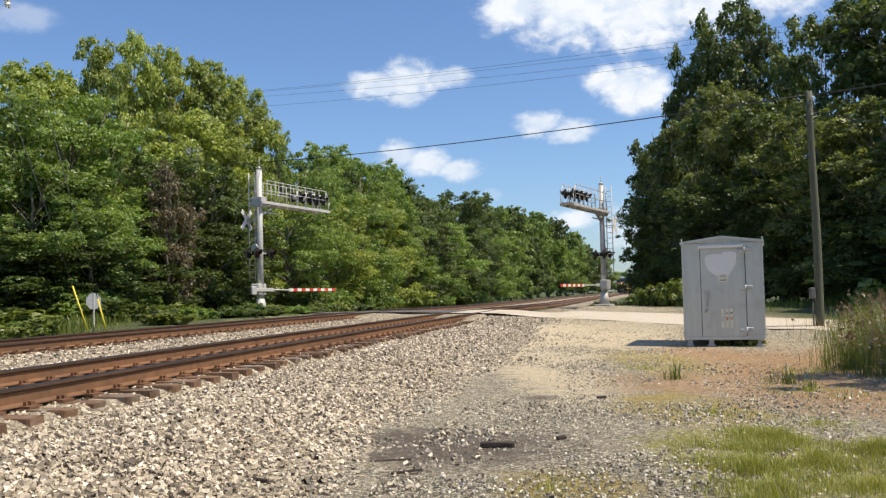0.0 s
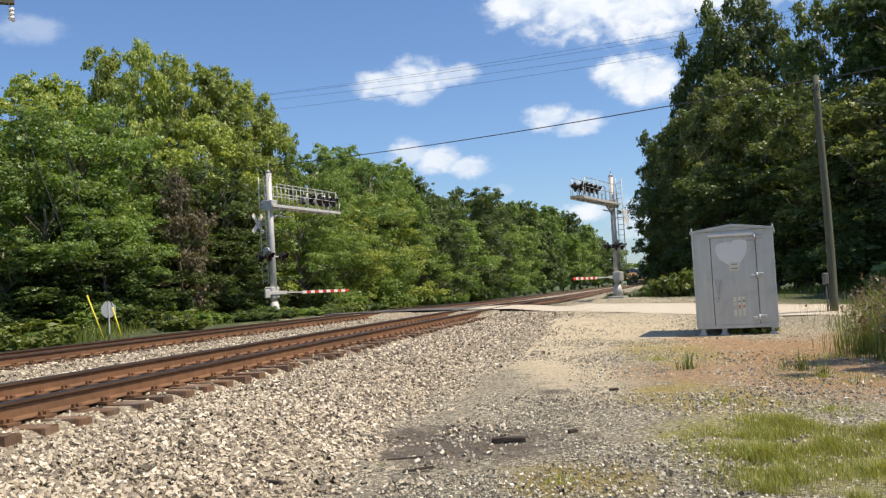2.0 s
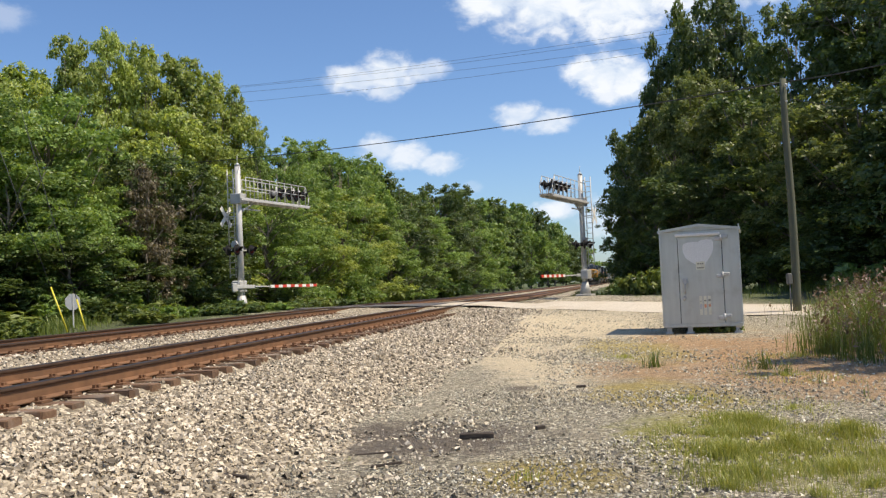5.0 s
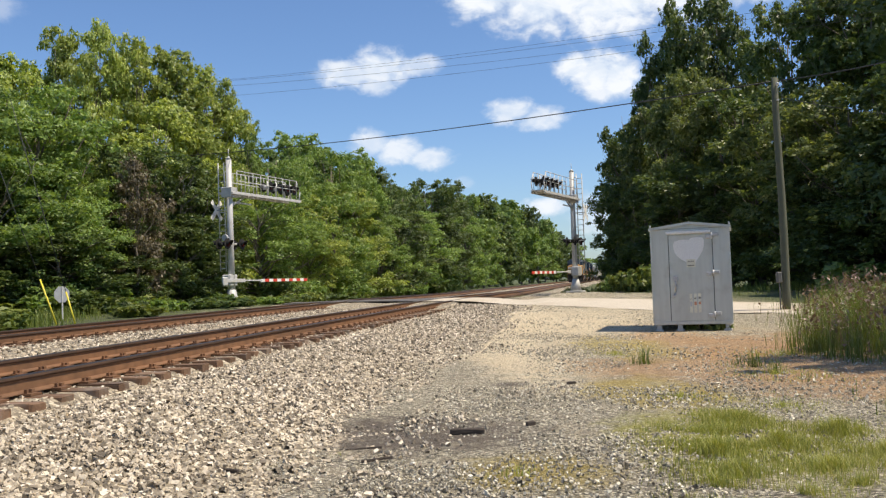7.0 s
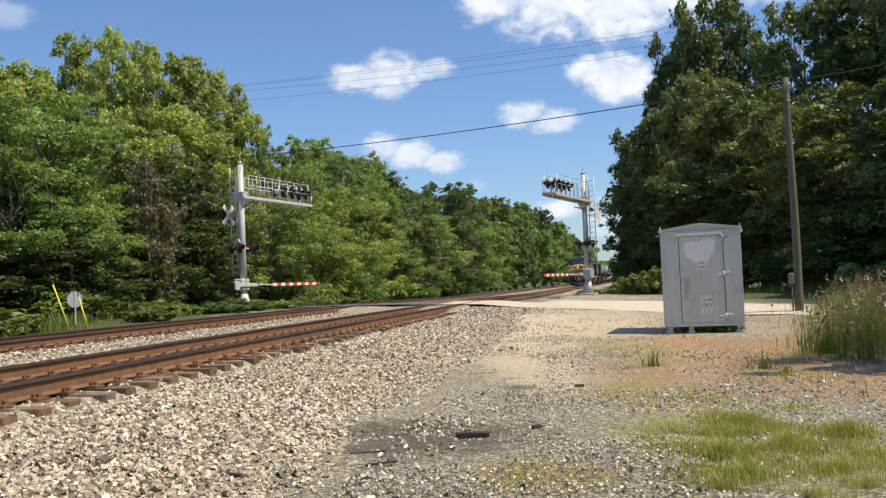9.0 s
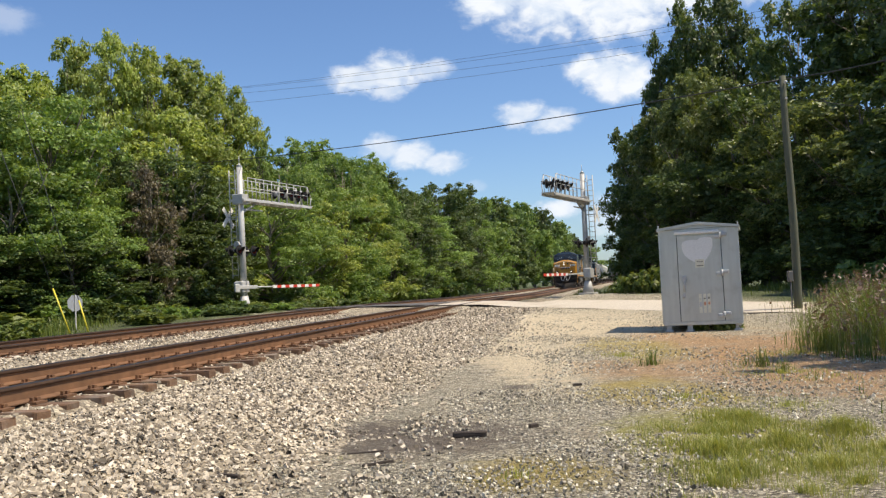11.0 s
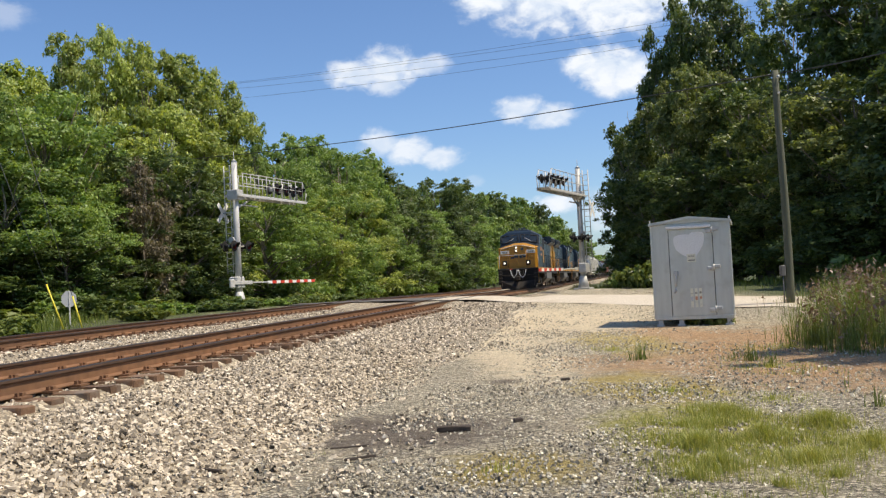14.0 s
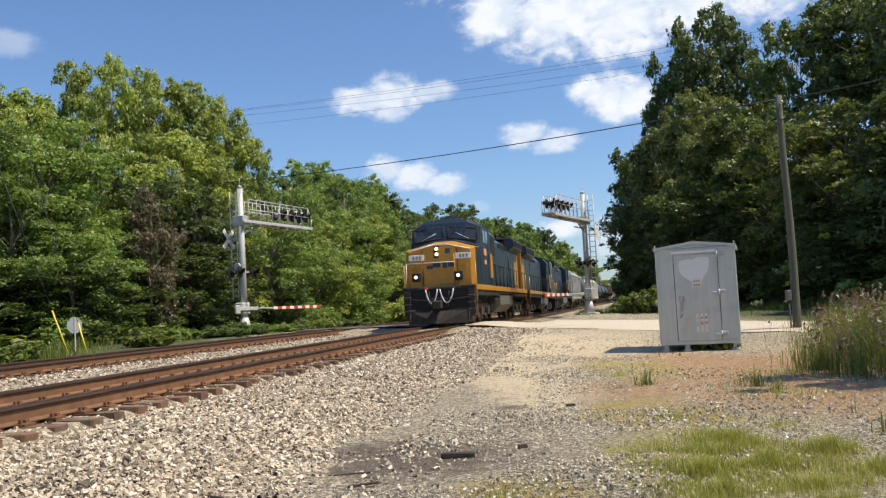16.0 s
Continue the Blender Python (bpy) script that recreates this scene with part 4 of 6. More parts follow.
    for i in range(3):
        x = -0.05 + i * 0.092
        b = bmesh.new()
        box(b, x, x + 0.062, -0.028, -0.022, 0.38, 0.80)
        strip = part("sticker", b, M["label"], door, "cream sticker strip with faded print")
        b = bmesh.new()
        box(b, x + 0.008, x + 0.054, -0.0315, -0.027, 0.52 + 0.02 * i, 0.62)
        part("sticker_print", b, M["orange"] if i else M["hose"], door)
        b = bmesh.new()
        box(b, x + 0.008, x + 0.054, -0.0315, -0.027, 0.68, 0.69 + 0.02 * i)
        part("sticker_print", b, M["ink"], door)
    for z in (2.06, 1.235, 0.32):
        b = bmesh.new()
        box(b, 0.34, 0.455, -0.075, -0.01, z - 0.045, z + 0.035, 0.01)
        box(b, 0.49, 0.62, -0.07, 0.0, z - 0.005, z + 0.07, 0.01)
        tube(b, (0.475, -0.06, z - 0.06), (0.475, -0.06, z + 0.08), 0.024)
        part("hinge", b, M["galv"], top)
    b = bmesh.new()
    box(b, -0.385, -0.29, -0.10, -0.02, 1.08, 1.20, 0.01)
    tube(b, (-0.335, -0.075, 1.14), (-0.345, -0.11, 0.86), 0.022)
    tube(b, (-0.345, -0.05, 0.80), (-0.39, -0.06, 0.72), 0.026)
    part("handle", b, M["galv"], door, "galvanised door handle with padlock")


make_shed()


# ---------------------------------------------------------------- crossing signals
def disc(bm, c, normal, r, depth, seg=16, mat=0):
    c, n = Vector(c), Vector(normal).normalized()
    tube(bm, c - n * depth / 2, c + n * depth / 2, r, r, seg, mat)


def flasher(parent, c, face, black=True):
    """A round flashing light with its background plate and hood, facing along a direction."""
    c, f = Vector(c), Vector(face)
    b = bmesh.new()
    disc(b, c, f, 0.27, 0.03, 20)
    lamp = part("flashing_light", b, M["black"], parent, "round flashing light on a black plate")
    b = bmesh.new()
    tube(b, c - f * 0.24, c - f * 0.01, 0.10, 0.15, 12)
    part("housing", b, M["galv"] if not black else M["black"], lamp)
    b = bmesh.new()
    disc(b, c + f * 0.025, f, 0.15, 0.02, 16)
    part("lens", b, M["lens"], lamp, "dark red lens, unlit")
    b = bmesh.new()
    side = f.cross(Vector((0, 0, 1)))
    ring = [(math.cos(a) * 0.165, math.sin(a) * 0.165) for a in [radians(-20 + i * 22) for i in range(11)]]
    for (u0, v0), (u1, v1) in zip(ring, ring[1:]):
        p0, p1 = c + side * u0 + Vector((0, 0, v0)), c + side * u1 + Vector((0, 0, v1))
        reach0, reach1 = f * (0.16 + 0.14 * max(v0, 0) / 0.165), f * (0.16 + 0.14 * max(v1, 0) / 0.165)
        q = [b.verts.new(v) for v in (p0, p1, p1 + reach1, p0 + reach0)]
        b.faces.new(q)
    part("hood", b, M["black"], lamp)


def make_signal(m, label, stripe_from):
    """A cantilever crossing signal: x runs along the road, the arm reaches along +y over it."""
    top = thing("crossing_signal", m, label, "crossing signal", "pair of crossing signals")
    b = bmesh.new()
    box(b, -0.48, 0.48, -0.48, 0.48, -0.35, 0.10, 0.03)
    part("foundation", b, M["concrete"], top, "concrete foundation block")
    b = bmesh.new()
    tube(b, (0, 0, 0.08), (0, 0, 0.80), 0.36, 0.20, 8)
    part("base", b, M["galv"], top)
    b = bmesh.new()
    tube(b, (0, 0, 0.1), (0, 0, 7.25), 0.17, 0.14, 18)
    tube(b, (0, 0, 7.25), (0, 0, 7.4), 0.155, 0.03, 18)
    part("mast", b, M["galv"], top)
    b = bmesh.new()
    tube(b, (0, 0, 7.35), (0, 0, 7.75), 0.018)
    part("finial", b, M["galv"], top)
    ladder = bmesh.new()
    for s in (-0.28, -0.62):
        tube(ladder, (s, 0, 1.7), (s, 0, 7.1), 0.028, seg=6)
    part("ladder", ladder, M["galv"], top)
    for i in range(17):
        b = bmesh.new()
        tube(b, (-0.62, 0, 1.85 + i * 0.31), (-0.28, 0, 1.85 + i * 0.31), 0.018, seg=6)
        part("rung", b, M["galv"], top)
    for z in (2.2, 3.9, 5.4, 6.9):
        b = bmesh.new()
        tube(b, (0, 0, z), (-0.28, 0, z), 0.025, seg=6)
        part("ladder_bracket", b, M["galv"], top)
    # walkway arm
    A, zb = 6.3, 5.55
    for sx in (-0.36, 0.36):
        b = bmesh.new()
        box(b, sx - 0.035, sx + 0.035, -0.3, A, zb - 0.06, zb + 0.06, 0.01)
        part("arm_beam", b, M["galv"], top)
        for z in (zb + 0.62, zb + 1.12):
            b = bmesh.new()
            tube(b, (sx, 0.1, z), (sx, A - 0.35, z), 0.022, seg=8)
            part("handrail", b, M["galv"], top)
        for i in range(9):
            y = 0.15 + i * 0.72
            b = bmesh.new()
            tube(b, (sx, y, zb), (sx, y, zb + 1.12), 0.018, seg=6)
            part("rail_post", b, M["galv"], top)
        b = bmesh.new()
        tube(b, (sx, A - 0.4, zb + 1.12), (sx, A, zb + 0.55), 0.026, seg=6)
        tube(b, (sx, A, zb + 0.55), (sx, A - 0.15, zb), 0.026, seg=6)
        part("end_guard", b, M["galv"], top)
    for i in range(15):
        y = 0.1 + i * 0.43
        b = bmesh.new()
        box(b, -0.35, 0.35, y, y + 0.36, zb + 0.06, zb + 0.10)
        part("grating", b, M["galv"], top)
    b = bmesh.new()
    tube(b, (0, 0.15, zb - 0.6), (0, 1.3, zb - 0.09), 0.05)
    box(b, -0.3, 0.3, -0.28, 0.28, zb - 0.2, zb + 0.3, 0.02)
    part("arm_clamp", b, M["galv"], top)
    b = bmesh.new()
    tube(b, (0, 0.0, zb - 0.42), (0, 1.9, zb - 0.42), 0.04, seg=6)
    part("conduit", b, M["galv"], top)
    for i, y in enumerate((3.5, 4.4, 5.2, 5.9)):
        b = bmesh.new()
        tube(b, (0, y, zb + 0.1), (0, y, zb + 0.95), 0.04)
        part("light_stem", b, M["galv"], top)
        flasher(top, (-0.22, y, zb + 0.62), (-1, 0, 0), i > 1)
        flasher(top, (0.22, y, zb + 0.62), (1, 0, 0), i > 1)
    # lights and boards on the mast
    b = bmesh.new()
    tube(b, (0, -0.72, 3.05), (0, 0.72, 3.05), 0.045)
    part("cross_arm", b, M["galv"], top)
    for y in (-0.62, 0.62):
        flasher(top, (-0.25, y, 3.05), (-1, 0, 0))
        flasher(top, (0.25, y, 3.05), (1, 0, 0))
    for turn in (48, -48):
        b = bmesh.new()
        box(b, -0.006, 0.006, -0.61, 0.61, -0.115, 0.115, 0.0, Matrix.Translation((-0.76 - 0.02 * (turn > 0), 0, 4.75)) @ pose(0, 0, 0, turn, 0, 0))
        part("crossbuck_board", b, M["white"], top, "weathered white crossbuck board")
    b = bmesh.new()
    tube(b, (0, 0, 4.75), (-0.76, 0, 4.75), 0.03)
    part("crossbuck_bracket", b, M["galv"], top)
    b = bmesh.new()
    disc(b, (0, -0.45, 3.35), (0, -1, 0), 0.16, 0.12)
    tube(b, (0, -0.4, 3.35), (0, 0, 3.35), 0.03)
    part("bell", b, M["galv"], top)
    # gate
    b = bmesh.new()
    box(b, -0.30, 0.16, -0.36, 0.30, 0.98, 1.55, 0.04)
    box(b, -0.30, 0.10, -0.40, -0.36, 1.06, 1.5, 0.01)
    part("gate_machine", b, M["galv"], top)
    b = bmesh.new()
    box(b, 0.17, 0.215, -0.95, 0.9, 1.15, 1.33, 0.015)
    box(b, 0.16, 0.26, -1.05, -0.66, 1.0, 1.42, 0.03)
    part("counterweight", b, M["galv"], top)
    b = bmesh.new()
    tube(b, (0.19, 0.8, 1.24), (0.19, stripe_from + 0.1, 1.22), 0.035)
    part("gate_arm_root", b, M["galv"], top)
    y, i = stripe_from, 0
    while y < 7.05:
        b = bmesh.new()
        box(b, 0.165, 0.215, y, y + 0.4, 1.15, 1.30, 0.004)
        part("gate_stripe", b, M["red"] if i % 2 else M["white"], top)
        y += 0.4
        i += 1


make_signal(pose(-9.0, 45.1, 0.62, 0, 0, -23), "galvanised cantilever crossing signal with lowered gate near the trees", 2.3)
make_signal(pose(9.65, 54.1, 0.55, 0, 0, 153), "galvanised cantilever crossing signal with lowered gate beside the road", 3.2)


# ---------------------------------------------------------------- poles, wires and signs
def make_pole(x, y, height, label):
    top = thing("utility_pole", pose(x, y, land_z(x, y)), label, "utility pole")
    b = bmesh.new()
    pipe(b, [Vector((0.03 * math.sin(i * 0.7), 0.02 * math.sin(i), -0.4 + (height + 0.4) * i / 8)) for i in range(9)], [0.118 - 0.004 * i for i in range(9)], 14)
    part("pole", b, M["pole"], top)
    return top


pole_r = make_pole(10.28, 25.0, 6.55, "weathered wooden utility pole standing in tall weeds")
b = bmesh.new()
box(b, -0.25, -0.115, -0.10, 0.05, 0.80, 1.10, 0.02)
tube(b, (-0.17, -0.02, -0.1), (-0.17, -0.02, 0.8), 0.022)
part("meter_box", b, M["tank"], pole_r, "small grey metal box with conduit")
b = bmesh.new()
tube(b, (0, -0.13, 5.9), (0, 0.02, 5.9), 0.03)
tube(b, (-0.03, -0.12, 6.35), (0.03, -0.12, 6.35), 0.045)
part("cable_clamp", b, M["galv"], pole_r)

pole_l = make_pole(*polar(-30.6, 17.0), 7.6, "weathered wooden utility pole with a cross arm beside the line")
b = bmesh.new()
box(b, -0.3, 1.5, -0.06, 0.06, 6.32, 6.44, 0.008, pose(0, 0, 0, 0, 0, 22))
part("cross_arm", b, M["pole"], pole_l)
b = bmesh.new()
m = pose(0, 0, 0, 0, 0, 22)
for dz in (0.0, 0.07, 0.14):
    tube(b, m @ Vector((1.44, 0, 6.24 - dz)), m @ Vector((1.46, 0, 6.20 - dz)), 0.055, 0.045, 10)
tube(b, m @ Vector((1.42, 0, 6.33)), m @ Vector((1.48, 0, 6.02)), 0.02)
part("insulator", b, M["white"], pole_l, "white porcelain insulator")


def make_cable(a, b, sag, r, label):
    a, b = Vector(a), Vector(b)
    bm = bmesh.new()
    pipe(bm, [a.lerp(b, i / 28) - Vector((0, 0, sag * 4 * (i / 28) * (1 - i / 28))) for i in range(29)], [r] * 29, 5)
    ob = part("cable", bm, M["wire"])
    tagged(ob, label, "cable", "overhead cables")


make_cable((-18.23, 58.0, 14.46), (20.6, 34.0, 12.32), 0.50, 0.0065, "thin black overhead power cable")
make_cable((-18.23, 58.0, 14.45), (20.58, 34.0, 12.03), 0.50, 0.0065, "thin black overhead power cable")
make_cable((-18.24, 58.0, 14.19), (20.54, 34.0, 11.55), 0.50, 0.0065, "thin black overhead power cable")
make_cable((-18.26, 58.0, 13.49), (20.53, 34.0, 11.39), 0.50, 0.0065, "thin black overhead power cable")
make_cable((-15.46, 52.0, 9.08), (10.39, 25.0, 6.77), 0.35, 0.017, "thick black overhead cable leading to the wooden pole")
make_cable((10.39, 25.0, 6.77), (12.51, 20.0, 6.46), 0.1, 0.017, "thick black overhead cable leading away from the wooden pole")
make_cable((10.42, 25.0, 6.29), (12.39, 20.0, 4.71), 0.1, 0.008, "thin black service cable on the wooden pole")


def make_stop_sign():
    x, y = -12.65, 33.0
    top = thing("road_sign", pose(x, y, land_z(x, y), 0, 0, 50), "bare metal back of an octagonal road sign on a thin post", "sign")
    b = bmesh.new()
    oct8 = [(0.31 * math.cos(radians(22.5 + 45 * i)), 0.95 + 0.31 * math.sin(radians(22.5 + 45 * i))) for i in range(8)]
    prism(b, oct8, -0.004, 0.004)
    part("plate", b, M["signback"], top)
    b = bmesh.new()
    box(b, -0.025, 0.025, -0.035, -0.005, -0.3, 1.25, 0.004)
    part("post", b, M["galv"], top)


make_stop_sign()


def make_guard(a, b, label):
    a, b = Vector(a), Vector(b)
    bm = bmesh.new()
    tube(bm, a, b, 0.028, 0.028, 8)
    top = thing("guy_guard", pose(0, 0, 0), label, "guy guard", "yellow guy guards")
    part("sleeve", bm, M["guard"], top)
    up = b + (b - a).normalized() * 7.0
    bm = bmesh.new()
    tube(bm, b, up, 0.012, seg=5)
    part("guy_wire", bm, M["wire"], top)


make_guard((-11.65, 29.9, 0.48), (-12.2, 30.0, 1.98), "yellow plastic guard on a guy wire")
make_guard((-11.42, 30.9, 0.44), (-11.75, 31.0, 1.55), "yellow plastic guard on a guy wire")


def make_snag(x, y, z, height, seed, label):
    """A dead, bare bough standing out of the leaves."""
    rnd = np.random.RandomState(seed)
    top = thing("dead_branch", pose(x, y, land_z(x, y)), label, "dead branch")
    b = bmesh.new()
    limb(b, (0, 0, -0.2), (0.2, 0, z), 0.06, 0.03, rnd, 0.05, 5)
    part("stem", b, M["bark"], top)
    for i in range(7):
        b = bmesh.new()
        a = Vector((0.2, 0, z * (0.72 + 0.28 * i / 6)))
        d = Vector((rnd.normal() * 0.6, rnd.normal() * 0.35, 1.0)).normalized()
        tip = a + d * height * (0.5 + 0.5 * rnd.random_sample())
        limb(b, a, tip, 0.028, 0.008, rnd, 0.2, 4)
        limb(b, a.lerp(tip, 0.5), a.lerp(tip, 0.5) + Vector((rnd.normal() * 0.5, 0.1, 0.5)) * height * 0.35, 0.016, 0.006, rnd, 0.2, 3)
        part("twig", b, M["deadwood"], top, "bare pale twig")


make_snag(*polar(-15.4, 49.5), 8.0, 1.9, 3, "dead pale branches standing among green leaves")
make_snag(*polar(-14.2, 51.0), 6.6, 1.8, 4, "dead pale branches standing among green leaves")
make_snag(*polar(13.6, 62.0), 10.2, 2.4, 6, "bare dead twigs at the edge of a tree")


# ---------------------------------------------------------------- loose stones and litter
def rocks(name, points, sizes, mat, seed, flat=0.7):
    """Many angular stones as one mesh: points on the ground, half-sizes."""
    rnd = np.random.RandomState(seed)
    n = len(points)
    cube = np.array([(-1, -1, -1), (1, -1, -1), (1, 1, -1), (-1, 1, -1), (-1, -1, 1), (1, -1, 1), (1, 1, 1), (-1, 1, 1)], float)
    quad = np.array([(4, 5, 6, 7), (0, 1, 5, 4), (1, 2, 6, 5), (2, 3, 7, 6), (3, 0, 4, 7)])
    v = cube[None] * (0.45 + 0.6 * rnd.random_sample((n, 8, 3)))
    v *= (np.array([1.0, 0.8, flat]) * (0.7 + 0.6 * rnd.random_sample((n, 1, 3))))
    q = rnd.normal(size=(n, 4))
    q[:, 1:3] *= 0.55
    q /= np.linalg.norm(q, axis=1)[:, None]
    w, x, y, z = q.T
    R = np.stack([1 - 2 * (y * y + z * z), 2 * (x * y - w * z), 2 * (x * z + w * y), 2 * (x * y + w * z), 1 - 2 * (x * x + z * z), 2 * (y * z - w * x),
                  2 * (x * z - w * y), 2 * (y * z + w * x), 1 - 2 * (x * x + y * y)], axis=1).reshape(n, 3, 3)
    v = np.einsum("nij,nkj->nki", R, v) * np.asarray(sizes)[:, None, None] + np.asarray(points)[:, None, :]
    f = quad[None] + (np.arange(n) * 8)[:, None, None]
    return link_mesh(name, v.reshape(-1, 3).tolist(), f.reshape(-1, 4).tolist(), mat)


def make_stones():
    rnd = np.random.RandomState(21)
    pts, size = [], []

    def scatter(count, y0, y1, p0, p1, s, keep=lambda p, y: True, power=1.6):
        for _ in range(count):
            y = y0 + (y1 - y0) * rnd.random_sample() ** power
            p = p0 + (p1 - p0) * rnd.random_sample()
            if not keep(p, y):
                continue
            q = on_line(y, p)
            h = bed_z(p, y) if p < 4.3 else land_z(q.x, q.y)
            k = s * (0.55 + 0.85 * rnd.random_sample())
            pts.append((q.x, q.y, h + k * 0.25))
            size.append(k)
    toe = lambda p, y: (p < 3.3 or rnd.random_sample() < math.exp(-(p - 3.3) * 2.0)) and (p > 1.5 or rnd.random_sample() < 0.45)
    scatter(40000, 3.5, 28, 1.25, 5.0, 0.019, toe, 1.8)
    scatter(9000, 3.5, 12, 1.5, 5.2, 0.023, toe, 1.0)
    scatter(8000, 16, 40, 1.32, 4.6, 0.03, toe, 1.0)
    scatter(8000, 5, 38, -4.9, -1.25, 0.026)
    scatter(3600, 5, 36, -1.2, 1.2, 0.021)
    scatter(3600, 6, 36, -7.3, -5.0, 0.024)
    ob = rocks("ballast_stones", pts, size, M["stones"], 5)
    tagged(ob, "loose pale angular ballast stones beside the rails", "ballast", kind="stuff")
    pts.clear(), size.clear()
    bare = lambda p, y: ((on_line(y, p).x + 0.1) / 0.9) ** 2 + ((y - 8.8) / 0.7) ** 2 > 1 or rnd.random_sample() < 0.1
    thin = lambda p, y: bare(p, y) and rnd.random_sample() < 0.75 + 0.5 * noise.noise((p * 0.9, y * 0.6, 2.0)) - 0.35 * smooth(7.0, 10.0, p)
    scatter(28000, 4.5, 22, 3.6, 7.4, 0.0105, thin, 1.5)
    scatter(16000, 4.5, 16, 7.0, 11.5, 0.0105, thin, 1.3)
    scatter(7000, 4.5, 18, 3.6, 11.0, 0.016, thin, 1.2)
    scatter(6000, 16, 38, 3.6, 10.5, 0.015, thin, 1.0)
    ob = rocks("gravel", pts, size, M["pebbles"], 6)
    tagged(ob, "scattered grey gravel on packed dirt", "gravel", kind="stuff")


make_stones()


def make_block(x, y, length, thick, turn, label):
    b = bmesh.new()
    box(b, -length / 2, length / 2, -thick / 2, thick / 2, -0.008, thick * 0.75, thick * 0.15)
    bmesh.ops.subdivide_edges(b, edges=b.edges[:], cuts=2)
    for v in b.verts:
        v.co += Vector((noise.noise(v.co * 9) * 0.02, noise.noise(v.co * 13 + Vector((3, 0, 0))) * thick * 0.16, noise.noise(v.co * 11) * thick * 0.12))
    ob = part("wood_chunk", b, M["scrap"])
    ob.matrix_basis = pose(x, y, land_z(x, y) + 0.008, 0, 0, turn)
    tagged(ob, label, "wood scrap", "scraps of wood on the gravel")


make_block(0.39, 8.62, 0.34, 0.062, -3, "dark splintered chunk of wood lying on gravel")
make_block(1.03, 8.95, 0.085, 0.05, 20, "small dark lump of wood on gravel")
make_block(-1.55, 7.0, 0.28, 0.03, -28, "thin dark splinter of wood on the ballast")
make_block(-0.55, 8.05, 0.36, 0.022, 12, "thin dry stick lying on gravel")
make_block(-0.42, 7.5, 0.30, 0.02, 30, "thin dry stick lying on gravel")
make_block(2.0, 12.2, 0.11, 0.04, 5, "small dark scrap of wood on gravel")


# ---------------------------------------------------------------- grass and weeds
def blades(name, spots, mat, label, seed, count, height, width, bend=0.5, seeds=0, category="grass"):
    """Grass: bent blades on round spots (x, y, half-width, half-depth)."""
    rnd = np.random.RandomState(seed)
    verts, faces, mats = [], [], []
    area = np.array([s[2] * s[3] for s in spots])
    for i in range(count):
        s = spots[rnd.choice(len(spots), p=area / area.sum())]
        a, r = rnd.random_sample() * 6.283, min(1.7, abs(rnd.normal()) * 0.62)
        x, y = s[0] + math.cos(a) * r * s[2], s[1] + math.sin(a) * r * s[3]
        if noise.noise((x * 1.6, y * 1.6, seed)) < -0.22:
            continue
        z = land_z(x, y) - 0.02
        h = height * (0.35 + 0.85 * rnd.random_sample()) * (1.15 - 0.5 * r) * (1.0 + 0.7 * noise.noise((x * 2.3, y * 2.3, seed + 4)))
        t = rnd.random_sample() * 6.283
        d = np.array([math.cos(t), math.sin(t), 0])
        sd = np.array([-d[1], d[0], 0]) * width * (0.6 + 0.8 * rnd.random_sample())
        out = bend * h * rnd.random_sample()
        p0 = np.array([x, y, z])
        p1 = p0 + d * out * 0.3 + np.array([0, 0, h * 0.6])
        p2 = p0 + d * out + np.array([0, 0, h])
        k = len(verts)
        verts += [tuple(p0 - sd), tuple(p0 + sd), tuple(p1 + sd * 0.7), tuple(p1 - sd * 0.7), tuple(p2)]
        faces += [(k, k + 1, k + 2, k + 3), (k + 3, k + 2, k + 4)]
        mats += [0, 0]
        if seeds and rnd.random_sample() < seeds:
            for j in range(5):
                c = p2 + np.array([rnd.normal() * 0.02, rnd.normal() * 0.02, -0.035 * j + 0.03])
                e = rnd.normal(size=3) * 0.022
                g = rnd.normal(size=3) * 0.016
                k = len(verts)
                verts += [tuple(c - e), tuple(c + g), tuple(c + e), tuple(c - g)]
                faces.append((k, k + 1, k + 2, k + 3))
                mats.append(1)
    ob = link_mesh(name, verts, faces, [mat, M["seed"]], face_mats=mats)
    tagged(ob, label, category, kind="stuff")


def make_weed(seed, height, spread, mat, count, leaf, label, name="shrub"):
    """A leafy weed or shrub: thin stems with sprays of leaves."""
    rnd = np.random.RandomState(seed)
    top = thing(name, pose(0, 0, -300), label, name, "undergrowth beside the line")
    b = bmesh.new()
    clumps = []
    for i in range(14):
        a, r = rnd.random_sample() * 6.283, spread * rnd.random_sample() ** 0.6
        tip = Vector((math.cos(a) * r, math.sin(a) * r, height * (0.35 + 0.65 * rnd.random_sample()) * (1.05 - 0.5 * r / spread)))
        limb(b, (tip.x * 0.35, tip.y * 0.35, -0.1), tip, 0.016, 0.006, rnd, 0.15, 3)
        for t in (0.35, 0.6, 0.8, 1.0):
            clumps.append((tip.x * (0.35 + 0.65 * t), tip.y * (0.35 + 0.65 * t), tip.z * t, spread * (0.16 + 0.1 * rnd.random_sample())))
    part("stem", b, M["bark"], top)
    verts, faces = leaves(rnd, clumps, int(count * 1.3), leaf, 0.0, True)
    link_mesh("foliage", verts, faces, mat, top)
    return top


